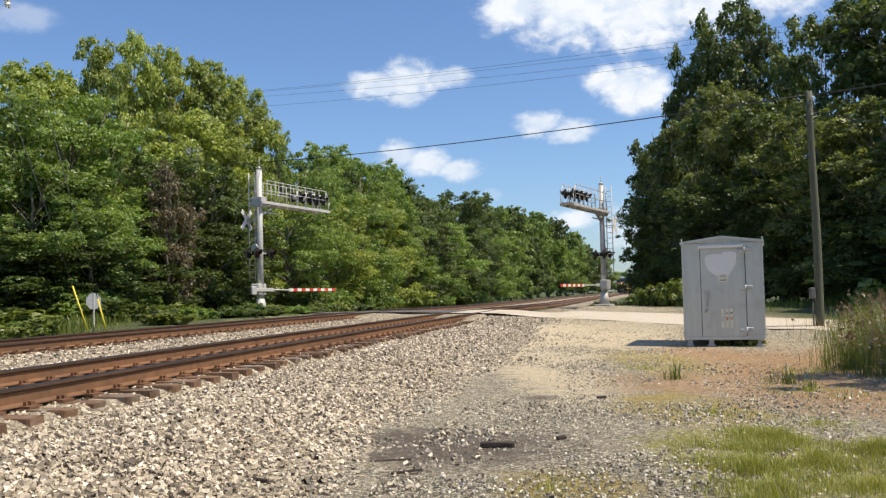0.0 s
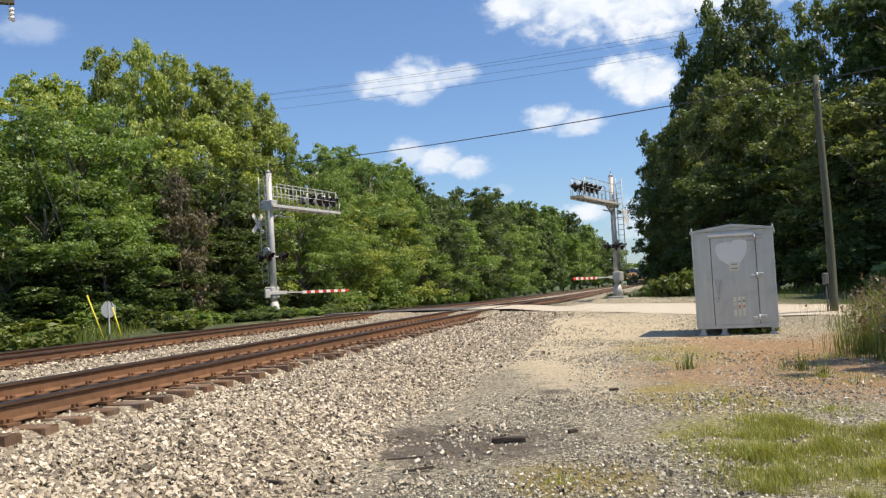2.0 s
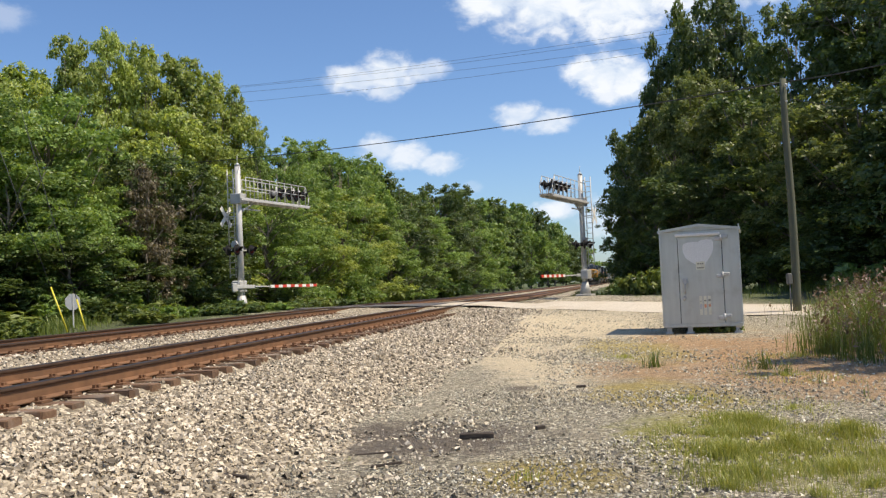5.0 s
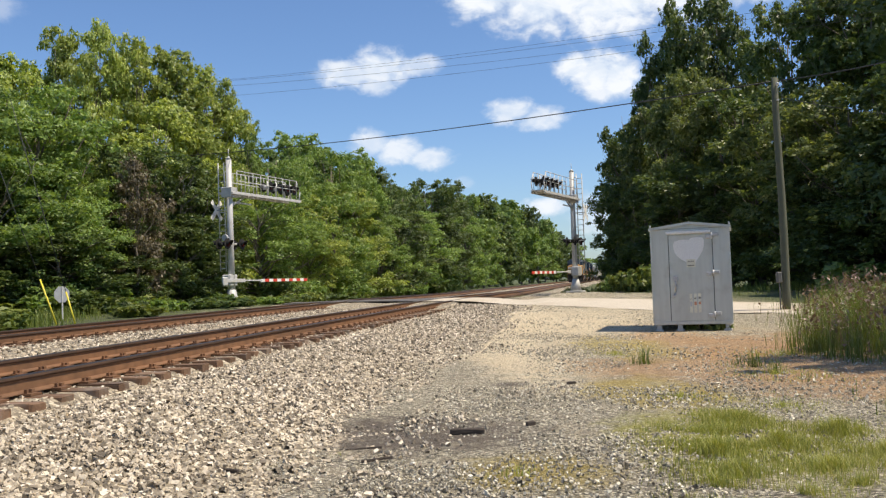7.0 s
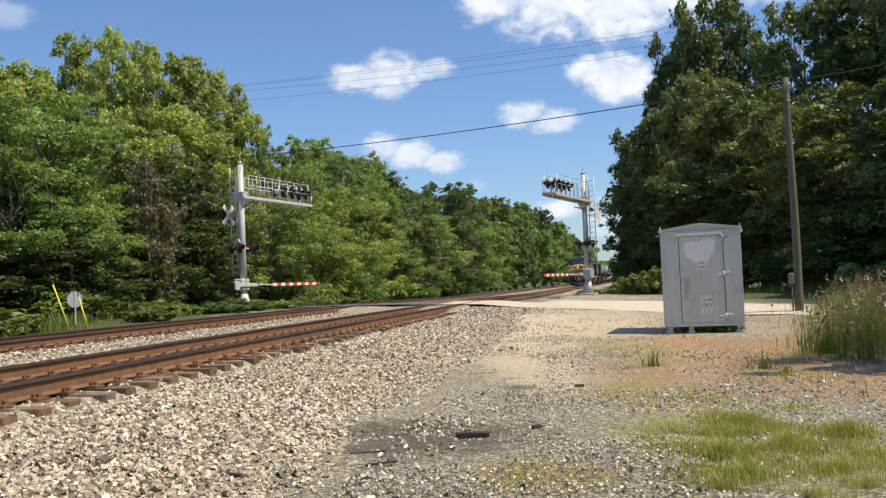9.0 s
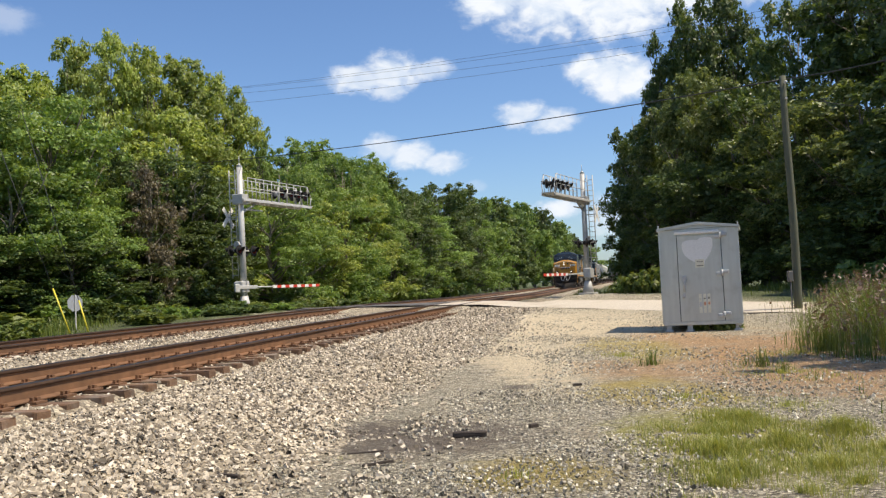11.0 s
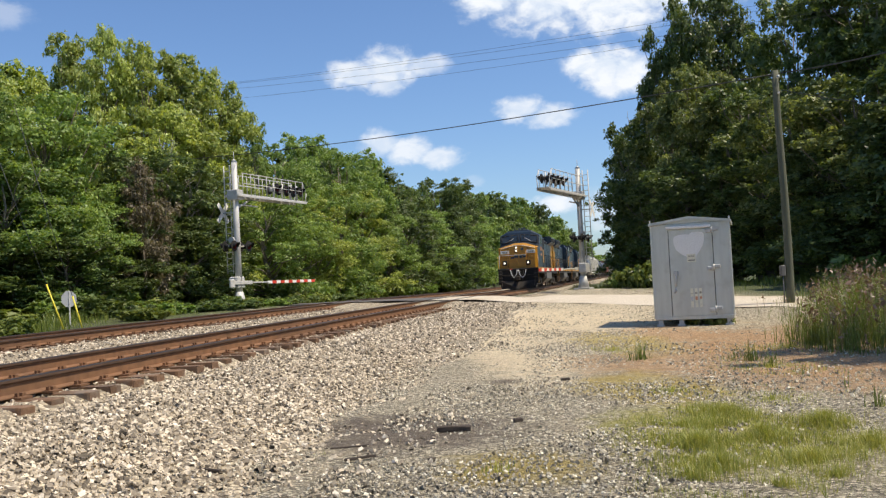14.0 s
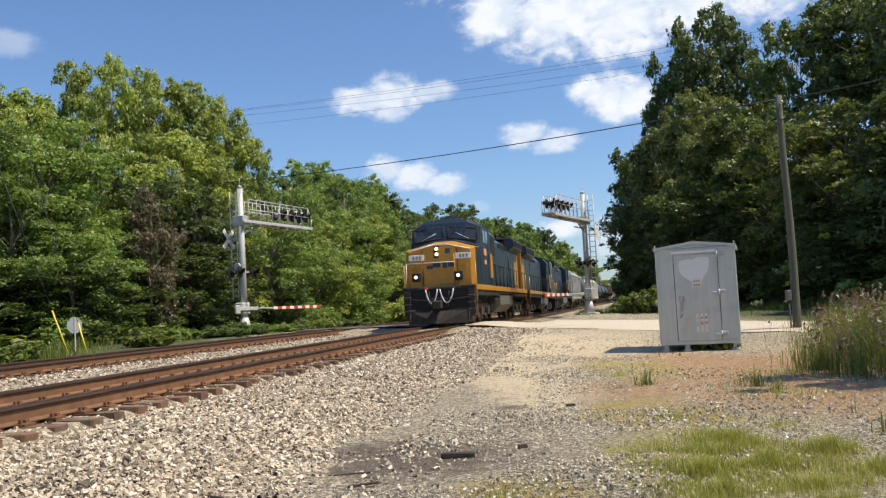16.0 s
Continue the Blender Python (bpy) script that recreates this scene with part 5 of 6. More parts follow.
blades("grass_patch", ((2.45, 8.2, 0.6, 0.95), (3.0, 8.7, 0.6, 0.85), (2.3, 7.2, 0.55, 0.8), (2.9, 7.5, 0.6, 0.8), (2.6, 7.8, 0.7, 0.7), (2.2, 6.5, 0.5, 0.5), (1.9, 6.0, 0.4, 0.5), (2.3, 5.7, 0.5, 0.4), (2.8, 5.9, 0.5, 0.4), (2.9, 6.5, 0.6, 0.5), (3.6, 7.9, 0.5, 0.6), (3.5, 6.9, 0.5, 0.5)), M["grass"], "yellow-green grass tuft growing on gravel", 3, 30000, 0.115, 0.0027, 0.95)
blades("sparse_grass", ((3.0, 10.6, 0.6, 0.9), (0.65, 6.8, 0.35, 0.4), (3.4, 15.8, 0.7, 1.8), (3.8, 9.6, 1.2, 1.2), (4.9, 12.5, 1.4, 1.6), (6.2, 15.0, 1.2, 1.2), (-0.75, 7.8, 0.14, 0.14), (4.6, 8.4, 0.8, 0.8)), M["grass"], "thin scattered grass between stones", 4, 5500, 0.07, 0.003)
blades("weed_tufts", ((4.7, 13.9, 0.30, 0.25), (4.95, 13.4, 0.25, 0.2), (4.95, 11.6, 0.12, 0.12), (3.5, 14.2, 0.20, 0.25), (5.0, 12.7, 0.16, 0.14), (4.35, 7.6, 0.16, 0.2), (4.5, 8.7, 0.14, 0.14), (4.15, 6.9, 0.14, 0.16), (4.9, 10.2, 0.05, 0.05)), M["weed"], "green weed tufts sprouting from the gravel", 8, 460, 0.26, 0.005, 1.3)
blades("tall_weeds", ((6.7, 15.1, 0.55, 0.8), (7.0, 14.0, 0.7, 0.7), (7.7, 15.6, 0.9, 1.2), (7.9, 14.0, 0.9, 0.8), (8.4, 17.2, 1.0, 1.1), (9.4, 17.5, 1.3, 1.8), (10.6, 20.5, 1.5, 2.4), (12.2, 24.0, 1.8, 2.4), (9.2, 19.4, 0.9, 1.2), (12.0, 18, 1.6, 3)), M["weed"], "tall rank weeds with reddish seed heads", 5, 24000, 0.74, 0.006, 0.75, 0.05, "weeds")
blades("seed_stalks", ((7.0, 15.1, 0.7, 0.9), (7.9, 15.0, 0.9, 1.2), (8.6, 17.2, 1.2, 1.2), (9.8, 18.5, 1.3, 1.8), (10.6, 22.0, 1.5, 2.4)), M["seed"], "thin dry reddish stalks with seed heads among the weeds", 7, 650, 1.0, 0.0035, 0.4, 0.5, "weeds")
VERGE = [(*on_line(12 + i * 2.6, -SPACING - 5.6 - (i % 3) * 0.9).xy, 1.5, 1.9) for i in range(17)]
blades("verge_grass", VERGE + [(-6.5, 58, 1.5, 7), (14, 58, 3, 5), (10.6, 60, 1.2, 4), (19, 40, 6, 6)], M["weed"], "rank grass along the edge of the wood", 6, 30000, 0.42, 0.013, 0.45)

SHRUBS = {
    "weed": make_weed(31, 1.0, 0.9, M["weed"], 1150, 0.115, "bright green leafy weeds at the wood's edge"),
    "bush": make_weed(32, 1.0, 0.9, M["leaf_c"], 1250, 0.125, "dense green bush at the wood's edge"),
    # dark bushes: the understory's shade comes from the darker leaf tone
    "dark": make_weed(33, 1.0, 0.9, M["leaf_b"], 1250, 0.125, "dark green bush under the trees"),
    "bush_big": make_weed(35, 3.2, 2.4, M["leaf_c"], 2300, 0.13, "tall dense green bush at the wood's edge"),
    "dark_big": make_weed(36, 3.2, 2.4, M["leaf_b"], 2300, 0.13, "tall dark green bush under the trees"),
    "vine": make_weed(34, 1.0, 0.9, M["weed"], 420, 0.11, "low leafy vine creeping under the shed", "vine"),
}


def shrub(model, x, y, height, spread, turn):
    ob = copy_thing(SHRUBS[model], pose(x, y, land_z(x, y) - 0.03, 0, 0, turn))
    big = model.endswith("big")
    wide = spread / (2.4 if big else 0.9)
    ob.scale = (wide, wide, height / (3.2 if big else 1.0))


def make_undergrowth():
    rnd = random.Random(9)
    for i in range(46):
        y = 14 + i * 2.3 + rnd.uniform(-0.8, 0.8)
        p = -SPACING - 9.4 + rnd.uniform(-1.0, 0.8) + (2.2 if y > 52 else 0)
        q = on_line(y, p)
        shrub(rnd.choice(("weed", "bush", "bush_big", "dark_big")), q.x, q.y, rnd.uniform(0.7, 1.7) * (1.7 if y > 52 else 1), rnd.uniform(1.2, 2.0) * (1.2 if y > 52 else 1), rnd.uniform(0, 360))
    for i in range(30):
        y = 13 + i * 1.25 + rnd.uniform(-0.5, 0.5)
        q = on_line(y, -SPACING - rnd.uniform(6.4, 8.4))
        if not (q.x / q.y < -0.32 and q.x / q.y > -0.45 and q.y > 26 and q.y < 38):
            shrub(rnd.choice(("weed", "weed", "bush")), q.x, q.y, rnd.uniform(0.45, 0.95), rnd.uniform(0.7, 1.2), rnd.uniform(0, 360))
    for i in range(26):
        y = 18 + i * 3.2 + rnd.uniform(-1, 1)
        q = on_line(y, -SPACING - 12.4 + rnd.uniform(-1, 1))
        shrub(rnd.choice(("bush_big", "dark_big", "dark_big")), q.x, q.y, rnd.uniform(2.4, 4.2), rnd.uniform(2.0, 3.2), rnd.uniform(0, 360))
    for i in range(34):
        y = 60 + i * 6 + rnd.uniform(-2, 2)
        q = on_line(y, 9.2 + rnd.uniform(-0.8, 2.4) + 0.02 * (y - 60))
        shrub(rnd.choice(("weed", "bush_big", "dark_big")), q.x, q.y, rnd.uniform(0.8, 1.8) + (1.2 if y > 110 else 0), rnd.uniform(1.4, 2.6), rnd.uniform(0, 360))
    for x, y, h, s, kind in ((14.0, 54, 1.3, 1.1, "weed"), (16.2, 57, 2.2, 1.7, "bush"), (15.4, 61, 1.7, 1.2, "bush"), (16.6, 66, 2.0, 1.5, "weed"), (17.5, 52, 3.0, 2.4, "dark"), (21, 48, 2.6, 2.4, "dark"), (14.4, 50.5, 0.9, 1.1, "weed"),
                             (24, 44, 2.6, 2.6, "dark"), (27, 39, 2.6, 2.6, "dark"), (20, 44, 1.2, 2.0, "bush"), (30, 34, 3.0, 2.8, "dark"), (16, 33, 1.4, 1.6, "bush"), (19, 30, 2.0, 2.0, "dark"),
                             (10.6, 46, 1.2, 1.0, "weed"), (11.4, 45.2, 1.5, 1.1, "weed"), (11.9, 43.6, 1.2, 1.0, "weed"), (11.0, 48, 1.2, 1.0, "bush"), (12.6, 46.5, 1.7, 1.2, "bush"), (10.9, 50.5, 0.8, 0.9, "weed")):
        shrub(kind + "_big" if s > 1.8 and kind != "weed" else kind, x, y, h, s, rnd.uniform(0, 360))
    for x, y, h, s in ((9.4, 18.6, 0.8, 0.8), (10.6, 20.4, 0.9, 1.0), (11.8, 22, 1.0, 1.1), (9.8, 17.0, 0.7, 0.8)):
        shrub("weed", x, y, h, s, rnd.uniform(0, 360))
    for x, y, s in ((6.55, 20.1, 0.26), (6.85, 20.25, 0.3), (6.1, 20.25, 0.2), (6.75, 20.0, 0.2)):
        shrub("vine", x, y, 0.2 + s * 0.4, s, rnd.uniform(0, 360))
    for i in range(44):
        y = 17 + i * 0.98 + rnd.uniform(-0.4, 0.4)
        q = on_line(y, -SPACING - rnd.uniform(3.9, 5.6))
        if not (-0.43 < q.x / q.y < -0.33 and 26 < q.y < 36):
            shrub(rnd.choice(("weed", "bush", "dark")), q.x, q.y, rnd.uniform(0.35, 0.8), rnd.uniform(0.7, 1.2), rnd.uniform(0, 360))



make_undergrowth()


# ---------------------------------------------------------------- the train
def wheelset(parent, y, r=0.5):
    for sx in (-1, 1):
        b = bmesh.new()
        tube(b, (sx * 0.70, y, r), (sx * 0.83, y, r), r, r, 20)
        tube(b, (sx * 0.66, y, r), (sx * 0.70, y, r), r + 0.025, r + 0.025, 20)
        part("wheel", b, M["wheel"], parent)


def make_truck(top, yc, axles, r=0.5, wide=1.05):
    """A bogie: side frames, springs, boxes and its wheels."""
    half = max(abs(a) for a in axles) + r
    b = bmesh.new()
    for sx in (-1, 1):
        box(b, sx * wide - 0.09, sx * wide + 0.09, yc - half, yc + half, r + 0.12, r + 0.36, 0.03)
        for a in axles:
            box(b, sx * wide - 0.13, sx * wide + 0.13, yc + a - 0.2, yc + a + 0.2, r - 0.2, r + 0.24, 0.03)
        for a, c in zip(axles, axles[1:]):
            m = yc + (a + c) / 2
            for k in (-0.16, 0.0, 0.16):
                tube(b, (sx * wide, m + k, r - 0.12), (sx * wide, m + k, r + 0.2), 0.06)
            box(b, sx * wide - 0.1, sx * wide + 0.1, m - 0.36, m + 0.36, r - 0.24, r - 0.12, 0.02)
    box(b, -wide, wide, yc - 0.25, yc + 0.25, r, r + 0.4, 0.03)
    truck = part("truck", b, M["truck"], top, "dusty dark cast bogie")
    for a in axles:
        wheelset(truck, yc + a, r)
    return truck


def coupler(top, y, sign):
    b = bmesh.new()
    box(b, -0.12, 0.12, min(y, y + sign * 0.45), max(y, y + sign * 0.45), 0.72, 0.98, 0.03)
    box(b, -0.2, 0.2, min(y + sign * 0.35, y + sign * 0.62), max(y + sign * 0.35, y + sign * 0.62), 0.68, 1.02, 0.05)
    part("coupler", b, M["truck"], top)


def loft(bm, sections, mat=0):
    """Skins a row of outlines, each a list of points, and closes both ends."""
    rows = [[bm.verts.new(p) for p in s] for s in sections]
    k, fs = len(rows[0]), []
    for a, c in zip(rows, rows[1:]):
        for i in range(k):
            fs.append(bm.faces.new((a[i], a[(i + 1) % k], c[(i + 1) % k], c[i])))
    fs.append(bm.faces.new(rows[0])), fs.append(bm.faces.new(rows[-1][::-1]))
    for f in fs:
        f.material_index = mat
    bmesh.ops.recalc_face_normals(bm, faces=fs)


def panel(name, parent, mat, x0, x1, y0, y1, z0, z1, bevel=0.01, label=""):
    b = bmesh.new()
    box(b, x0, x1, y0, y1, z0, z1, bevel)
    return part(name, b, mat, parent, label)


def make_locomotive(label):
    """A wide-nosed freight locomotive; +y is forward, z = 0 the rail's head, its front coupler face at y = 11.1."""
    L = 11.1
    top = thing("locomotive", pose(0, 0, -300), label, "locomotive", "locomotives at the head of the train")
    yl, nv = M["yellow"], M["navy"]
    # underframe
    panel("underframe", top, M["black"], -1.5, 1.5, -L + 0.7, L - 0.75, 1.18, 1.50, 0.03)
    for sx in (-1, 1):
        panel("side_sill", top, yl, sx * 1.53 - 0.02, sx * 1.53 + 0.02, -L + 0.75, L - 1.0, 1.42, 1.64, 0.006, "yellow side sill")
        panel("walkway", top, M["loco_roof"], min(sx * 0.95, sx * 1.5), max(sx * 0.95, sx * 1.5), -L + 1.0, L - 4.9, 1.56, 1.62, 0.01)
    # nose: a faceted wide front
    def nose(y, half, z0, side, peak, cut):
        return [(-half, y, z0), (half, y, z0), (half, y, side), (cut, y, peak), (-cut, y, peak), (-half, y, side)]
    b = bmesh.new()
    loft(b, [nose(9.95, 1.30, 1.62, 3.12, 3.36, 0.30), nose(9.80, 1.50, 1.62, 3.18, 3.45, 0.34), nose(8.35, 1.53, 1.62, 3.28, 3.62, 0.38)])
    for f in b.faces:
        f.material_index = 1 if abs(f.normal.x) > 0.8 or f.calc_center_median().y < 8.5 else 0
    part("nose", b, [yl, nv], top, "yellow wide nose")
    for sx in (-1, 1):
        b = bmesh.new()
        v = [Vector((sx * 0.30, 9.965, 3.37)), Vector((sx * 1.30, 9.965, 3.13))]
        tube(b, v[0], v[1], 0.022, seg=6)
        part("nose_stripe", b, M["white"], top, "thin white stripe along the nose top")
    panel("nose_brow", top, yl, -0.5, 0.5, 9.93, 9.97, 3.20, 3.345, 0.008)
    for sx in (-1, 1):
        b = bmesh.new()
        pipe(b, [Vector((sx * u, 10.0, z)) for u, z in ((1.18, 2.32), (1.12, 2.5), (0.98, 2.5), (0.92, 2.3))], [0.016] * 4, 6)
        part("lamp_grab", b, yl, top)
        panel("nose_seam", top, M["truck"], sx * 0.74 - 0.012, sx * 0.74 + 0.012, 9.945, 9.958, 1.66, 3.18, 0)
    panel("stripe_middle", top, M["white"], -0.31, 0.31, 9.955, 9.985, 3.35, 3.39, 0.004)
    panel("nose_door", top, yl, -0.68, 0.06, 9.94, 9.985, 1.70, 3.28, 0.012)
    panel("door_window", top, M["glass"], -0.46, -0.24, 9.97, 9.995, 2.98, 3.20, 0.02, "small dark window")
    # cab
    def cab(y, half, z0, shoulder, roof, cut):
        return [(-half, y, z0), (half, y, z0), (half, y, shoulder), (cut, y, roof), (-cut, y, roof), (-half, y, shoulder)]
    b = bmesh.new()
    loft(b, [cab(8.62, 1.53, 1.62, 3.30, 3.60, 0.4), cab(8.50, 1.53, 1.62, 3.36, 3.66, 0.5), cab(8.14, 1.53, 1.62, 4.18, 4.42, 0.95), cab(7.95, 1.53, 1.62, 4.24, 4.58, 0.90), cab(5.7, 1.53, 1.62, 4.24, 4.58, 0.90)])
    part("cab", b, nv, top, "dark blue cab")
    for sx in (-1, 1):
        b = bmesh.new()
        q = [(sx * 0.10, 8.44, 3.74), (sx * 1.38, 8.455, 3.58), (sx * 1.40, 8.205, 4.12), (sx * 0.10, 8.18, 4.24)]
        v = [b.verts.new(Vector(p) + Vector((0, o, 0.01))) for o in (0.02, -0.03) for p in q]
        for f in ((0, 1, 2, 3), (7, 6, 5, 4), (0, 4, 5, 1), (1, 5, 6, 2), (2, 6, 7, 3), (3, 7, 4, 0)):
            b.faces.new([v[i] for i in f])
        bmesh.ops.recalc_face_normals(b, faces=b.faces[:])
        pane = part("windshield", b, M["glass"], top, "dark windshield pane")
        for p0, p1 in zip(q, q[1:] + q[:1]):
            b = bmesh.new()
            tube(b, Vector(p0) + Vector((0, 0.03, 0.01)), Vector(p1) + Vector((0, 0.03, 0.01)), 0.035, seg=6)
            part("window_frame", b, M["black"], pane)
        b = bmesh.new()
        tube(b, (sx * 1.05, 8.50, 3.66), (sx * 0.42, 8.36, 3.98), 0.014, seg=5)
        part("wiper_blade", b, M["hose"], pane)
        for y0, y1 in ((7.15, 7.75), (6.35, 7.0)):
            panel("side_window", top, M["glass"], min(sx * 1.51, sx * 1.54), max(sx * 1.51, sx * 1.54), y0, y1, 3.50, 4.08, 0.01)
        panel("cab_door", top, nv, min(sx * 1.51, sx * 1.545), max(sx * 1.51, sx * 1.545), 5.8, 6.3, 1.7, 3.7, 0.01)
        panel("cab_panel", top, yl, min(sx * 1.515, sx * 1.55), max(sx * 1.515, sx * 1.55), 4.95, 5.66, 2.0, 3.1, 0.01, "yellow panel behind the cab")
        b = bmesh.new()
        box(b, sx * 1.53, sx * 1.53 + sx * 0.02, 7.0, 7.55, 2.55, 2.75)
        box(b, sx * 1.53, sx * 1.53 + sx * 0.02, 6.9, 7.6, 2.95, 3.25)
        bmesh.ops.recalc_face_normals(b, faces=b.faces[:])
        part("cab_number_bars", b, M["orange"], top, "worn lettering bars")
    panel("air_conditioner", top, M["loco_roof"], -0.6, 0.6, 6.1, 7.3, 4.56, 4.70, 0.04)
    for x in (-0.28, -0.1, 0.12):
        b = bmesh.new()
        tube(b, (x, 6.5, 4.66), (x + 0.02, 6.9, 4.82), 0.04, 0.07, 10)
        part("horn", b, M["loco_roof"], top)
    # hood
    def hood(y, half, z1, cut):
        return [(-half, y, 1.5), (half, y, 1.5), (half, y, z1 - cut), (half - cut, y, z1), (-half + cut, y, z1), (-half, y, z1 - cut)]
    b = bmesh.new()
    loft(b, [hood(5.75, 1.02, 4.30, 0.28), hood(-5.4, 1.02, 4.30, 0.28)])
    part("hood", b, nv, top, "dark blue long hood")
    b = bmesh.new()
    loft(b, [hood(5.7, 1.46, 4.36, 0.3), hood(3.3, 1.46, 4.36, 0.3)])
    part("equipment_box", b, nv, top)
    b = bmesh.new()
    loft(b, [hood(-5.3, 1.02, 4.42, 0.12), hood(-8.4, 1.02, 4.42, 0.12)])
    part("radiator_hood", b, nv, top)
    b = bmesh.new()
    loft(b, [hood(-8.4, 1.02, 4.42, 0.12), hood(-10.3, 1.02, 4.42, 0.12)])
    part("rear_hood", b, yl, top, "yellow rear hood end")
    for sx in (-1, 1):
        b = bmesh.new()
        prism(b, [(sx * 0.9, 3.75), (sx * 1.42, 4.05), (sx * 1.42, 4.52), (sx * 0.9, 4.52)], -9.9, -5.1)
        wing = part("radiator_wing", b, nv, top, "overhanging radiator wing")
        for i in range(9):
            y = -9.7 + i * 0.52
            panel("louvre", wing, M["black"], min(sx * 1.415, sx * 1.44), max(sx * 1.415, sx * 1.44), y, y + 0.36, 4.1, 4.44, 0.004)
        for i in range(10):
            y = -5.0 + i * 0.82
            panel("hood_door", top, nv, min(sx * 1.015, sx * 1.045), max(sx * 1.015, sx * 1.045), y, y + 0.74, 1.75, 3.75, 0.008)
        for i in range(5):
            y = -10.15 + i * 0.92
            panel("rear_hood_door", top, yl if i < 2 else nv, min(sx * 1.015, sx * 1.045), max(sx * 1.015, sx * 1.045), y, y + 0.84, 1.75, 3.4, 0.008)
        panel("dark_intake", top, M["black"], min(sx * 1.44, sx * 1.475), max(sx * 1.44, sx * 1.475), 3.5, 4.7, 3.1, 4.0, 0.01, "dark air intake grille")
        for i in range(4):
            panel("dynamic_grille", top, M["black"], min(sx * 1.01, sx * 1.05), max(sx * 1.01, sx * 1.05), -4.6 + i * 0.9, -3.9 + i * 0.9, 3.8, 4.05, 0.004)
    panel("exhaust_stack", top, M["black"], -0.35, 0.35, -2.6, -1.4, 4.28, 4.52, 0.03)
    panel("roof_hatch", top, M["loco_roof"], -0.7, 0.7, -0.9, 2.7, 4.28, 4.36, 0.02)
    panel("radiator_top", top, M["loco_roof"], -1.3, 1.3, -9.8, -5.2, 4.52, 4.60, 0.02)
    # side rails
    for sx in (-1, 1):
        b = bmesh.new()
        tube(b, (sx * 1.48, -9.9, 2.66), (sx * 1.48, 5.5, 2.66), 0.02, seg=6)
        part("handrail", b, M["black"], top)
        for i in range(11):
            y = -9.9 + i * 1.5
            b = bmesh.new()
            tube(b, (sx * 1.48, y, 1.58), (sx * 1.48, y, 2.66), 0.022, seg=6)
            part("stanchion", b, M["black"], top)
        for y in (9.9, -10.3):
            for i in range(4):
                panel("step", top, M["truck"], min(sx * 1.1, sx * 1.52), max(sx * 1.1, sx * 1.52), y - 0.2, y + 0.14, 0.42 + i * 0.3, 0.46 + i * 0.3, 0.004)
            b = bmesh.new()
            tube(b, (sx * 1.52, y + 0.22, 0.42), (sx * 1.52, y + 0.22, 2.55), 0.022, seg=6)
            part("grab_rail", b, yl, top)
    # front platform, pilot and plough
    panel("front_platform", top, M["black"], -1.52, 1.52, 9.9, 10.45, 1.42, 1.62, 0.03)
    b = bmesh.new()
    loft(b, [[(-1.5, 10.3, 0.42), (1.5, 10.3, 0.42), (1.5, 10.3, 1.5), (-1.5, 10.3, 1.5)], [(-1.5, 10.42, 0.42), (1.5, 10.42, 0.42), (1.5, 10.42, 1.5), (-1.5, 10.42, 1.5)]])
    part("pilot", b, M["black"], top, "black pilot plate")
    b = bmesh.new()
    loft(b, [[(-1.30, 10.56, 0.08), (0, 10.98, 0.08), (1.30, 10.56, 0.08), (1.44, 10.44, 0.72), (0, 10.60, 0.62), (-1.44, 10.44, 0.72)],
             [(-1.30, 10.50, 0.08), (0, 10.92, 0.08), (1.30, 10.50, 0.08), (1.44, 10.38, 0.72), (0, 10.54, 0.62), (-1.44, 10.38, 0.72)]])
    part("plough", b, M["plough"], top, "dusty dark snow plough")
    for x in (-1.25, -0.9, 0.9, 1.25):
        b = bmesh.new()
        tube(b, (x, 10.46, 0.66), (x * 0.98, 10.64, 0.22), 0.025, seg=6)
        part("plough_brace", b, M["wheel"], top)
    coupler(top, 10.45, 1), coupler(top, -10.45, -1)
    for x0, x1 in ((-0.62, -0.05), (0.05, 0.55)):
        b = bmesh.new()
        pipe(b, [Vector((x0 + (x1 - x0) * i / 12, 10.54 + 0.05 * math.sin(math.pi * i / 12), 1.50 - 0.58 * (i / 3 * (1 - i / 12)) ** 0.8)) for i in range(13)], [0.032] * 13, 6)
        part("hose", b, M["hose"], top, "pale looped hose")
    for sx in (-1, 1):
        b = bmesh.new()
        pipe(b, [Vector((sx * u, y, z)) for u, y, z in ((0.25, 10.62, 1.02), (0.6, 10.58, 1.06), (1.25, 10.56, 1.12), (1.44, 10.52, 1.0), (1.46, 10.50, 0.82))], [0.018] * 5, 6)
        part("uncoupling_lever", b, M["truck"], top, "thin dusty uncoupling lever")
        panel("step_well", top, M["truck"], min(sx * 1.22, sx * 1.5), max(sx * 1.22, sx * 1.5), 10.38, 10.46, 0.5, 1.45, 0.02)
        for z in (0.62, 0.9, 1.18):
            panel("front_step", top, M["wheel"], min(sx * 1.2, sx * 1.52), max(sx * 1.2, sx * 1.52), 10.42, 10.56, z, z + 0.035, 0.006)
        b = bmesh.new()
        tube(b, (sx * 0.42, 10.50, 1.42), (sx * 0.36, 10.56, 0.92), 0.03, 0.025, 8)
        tube(b, (sx * 0.36, 10.56, 0.92), (sx * 0.36, 10.60, 0.70), 0.04, 0.04, 8)
        part("air_hose", b, M["black"], top)
    panel("draft_box", top, M["truck"], -0.36, 0.36, 10.36, 10.50, 0.66, 1.16, 0.04)
    panel("nose_step", top, M["truck"], -0.9, 0.9, 10.40, 10.50, 1.50, 1.58, 0.01)
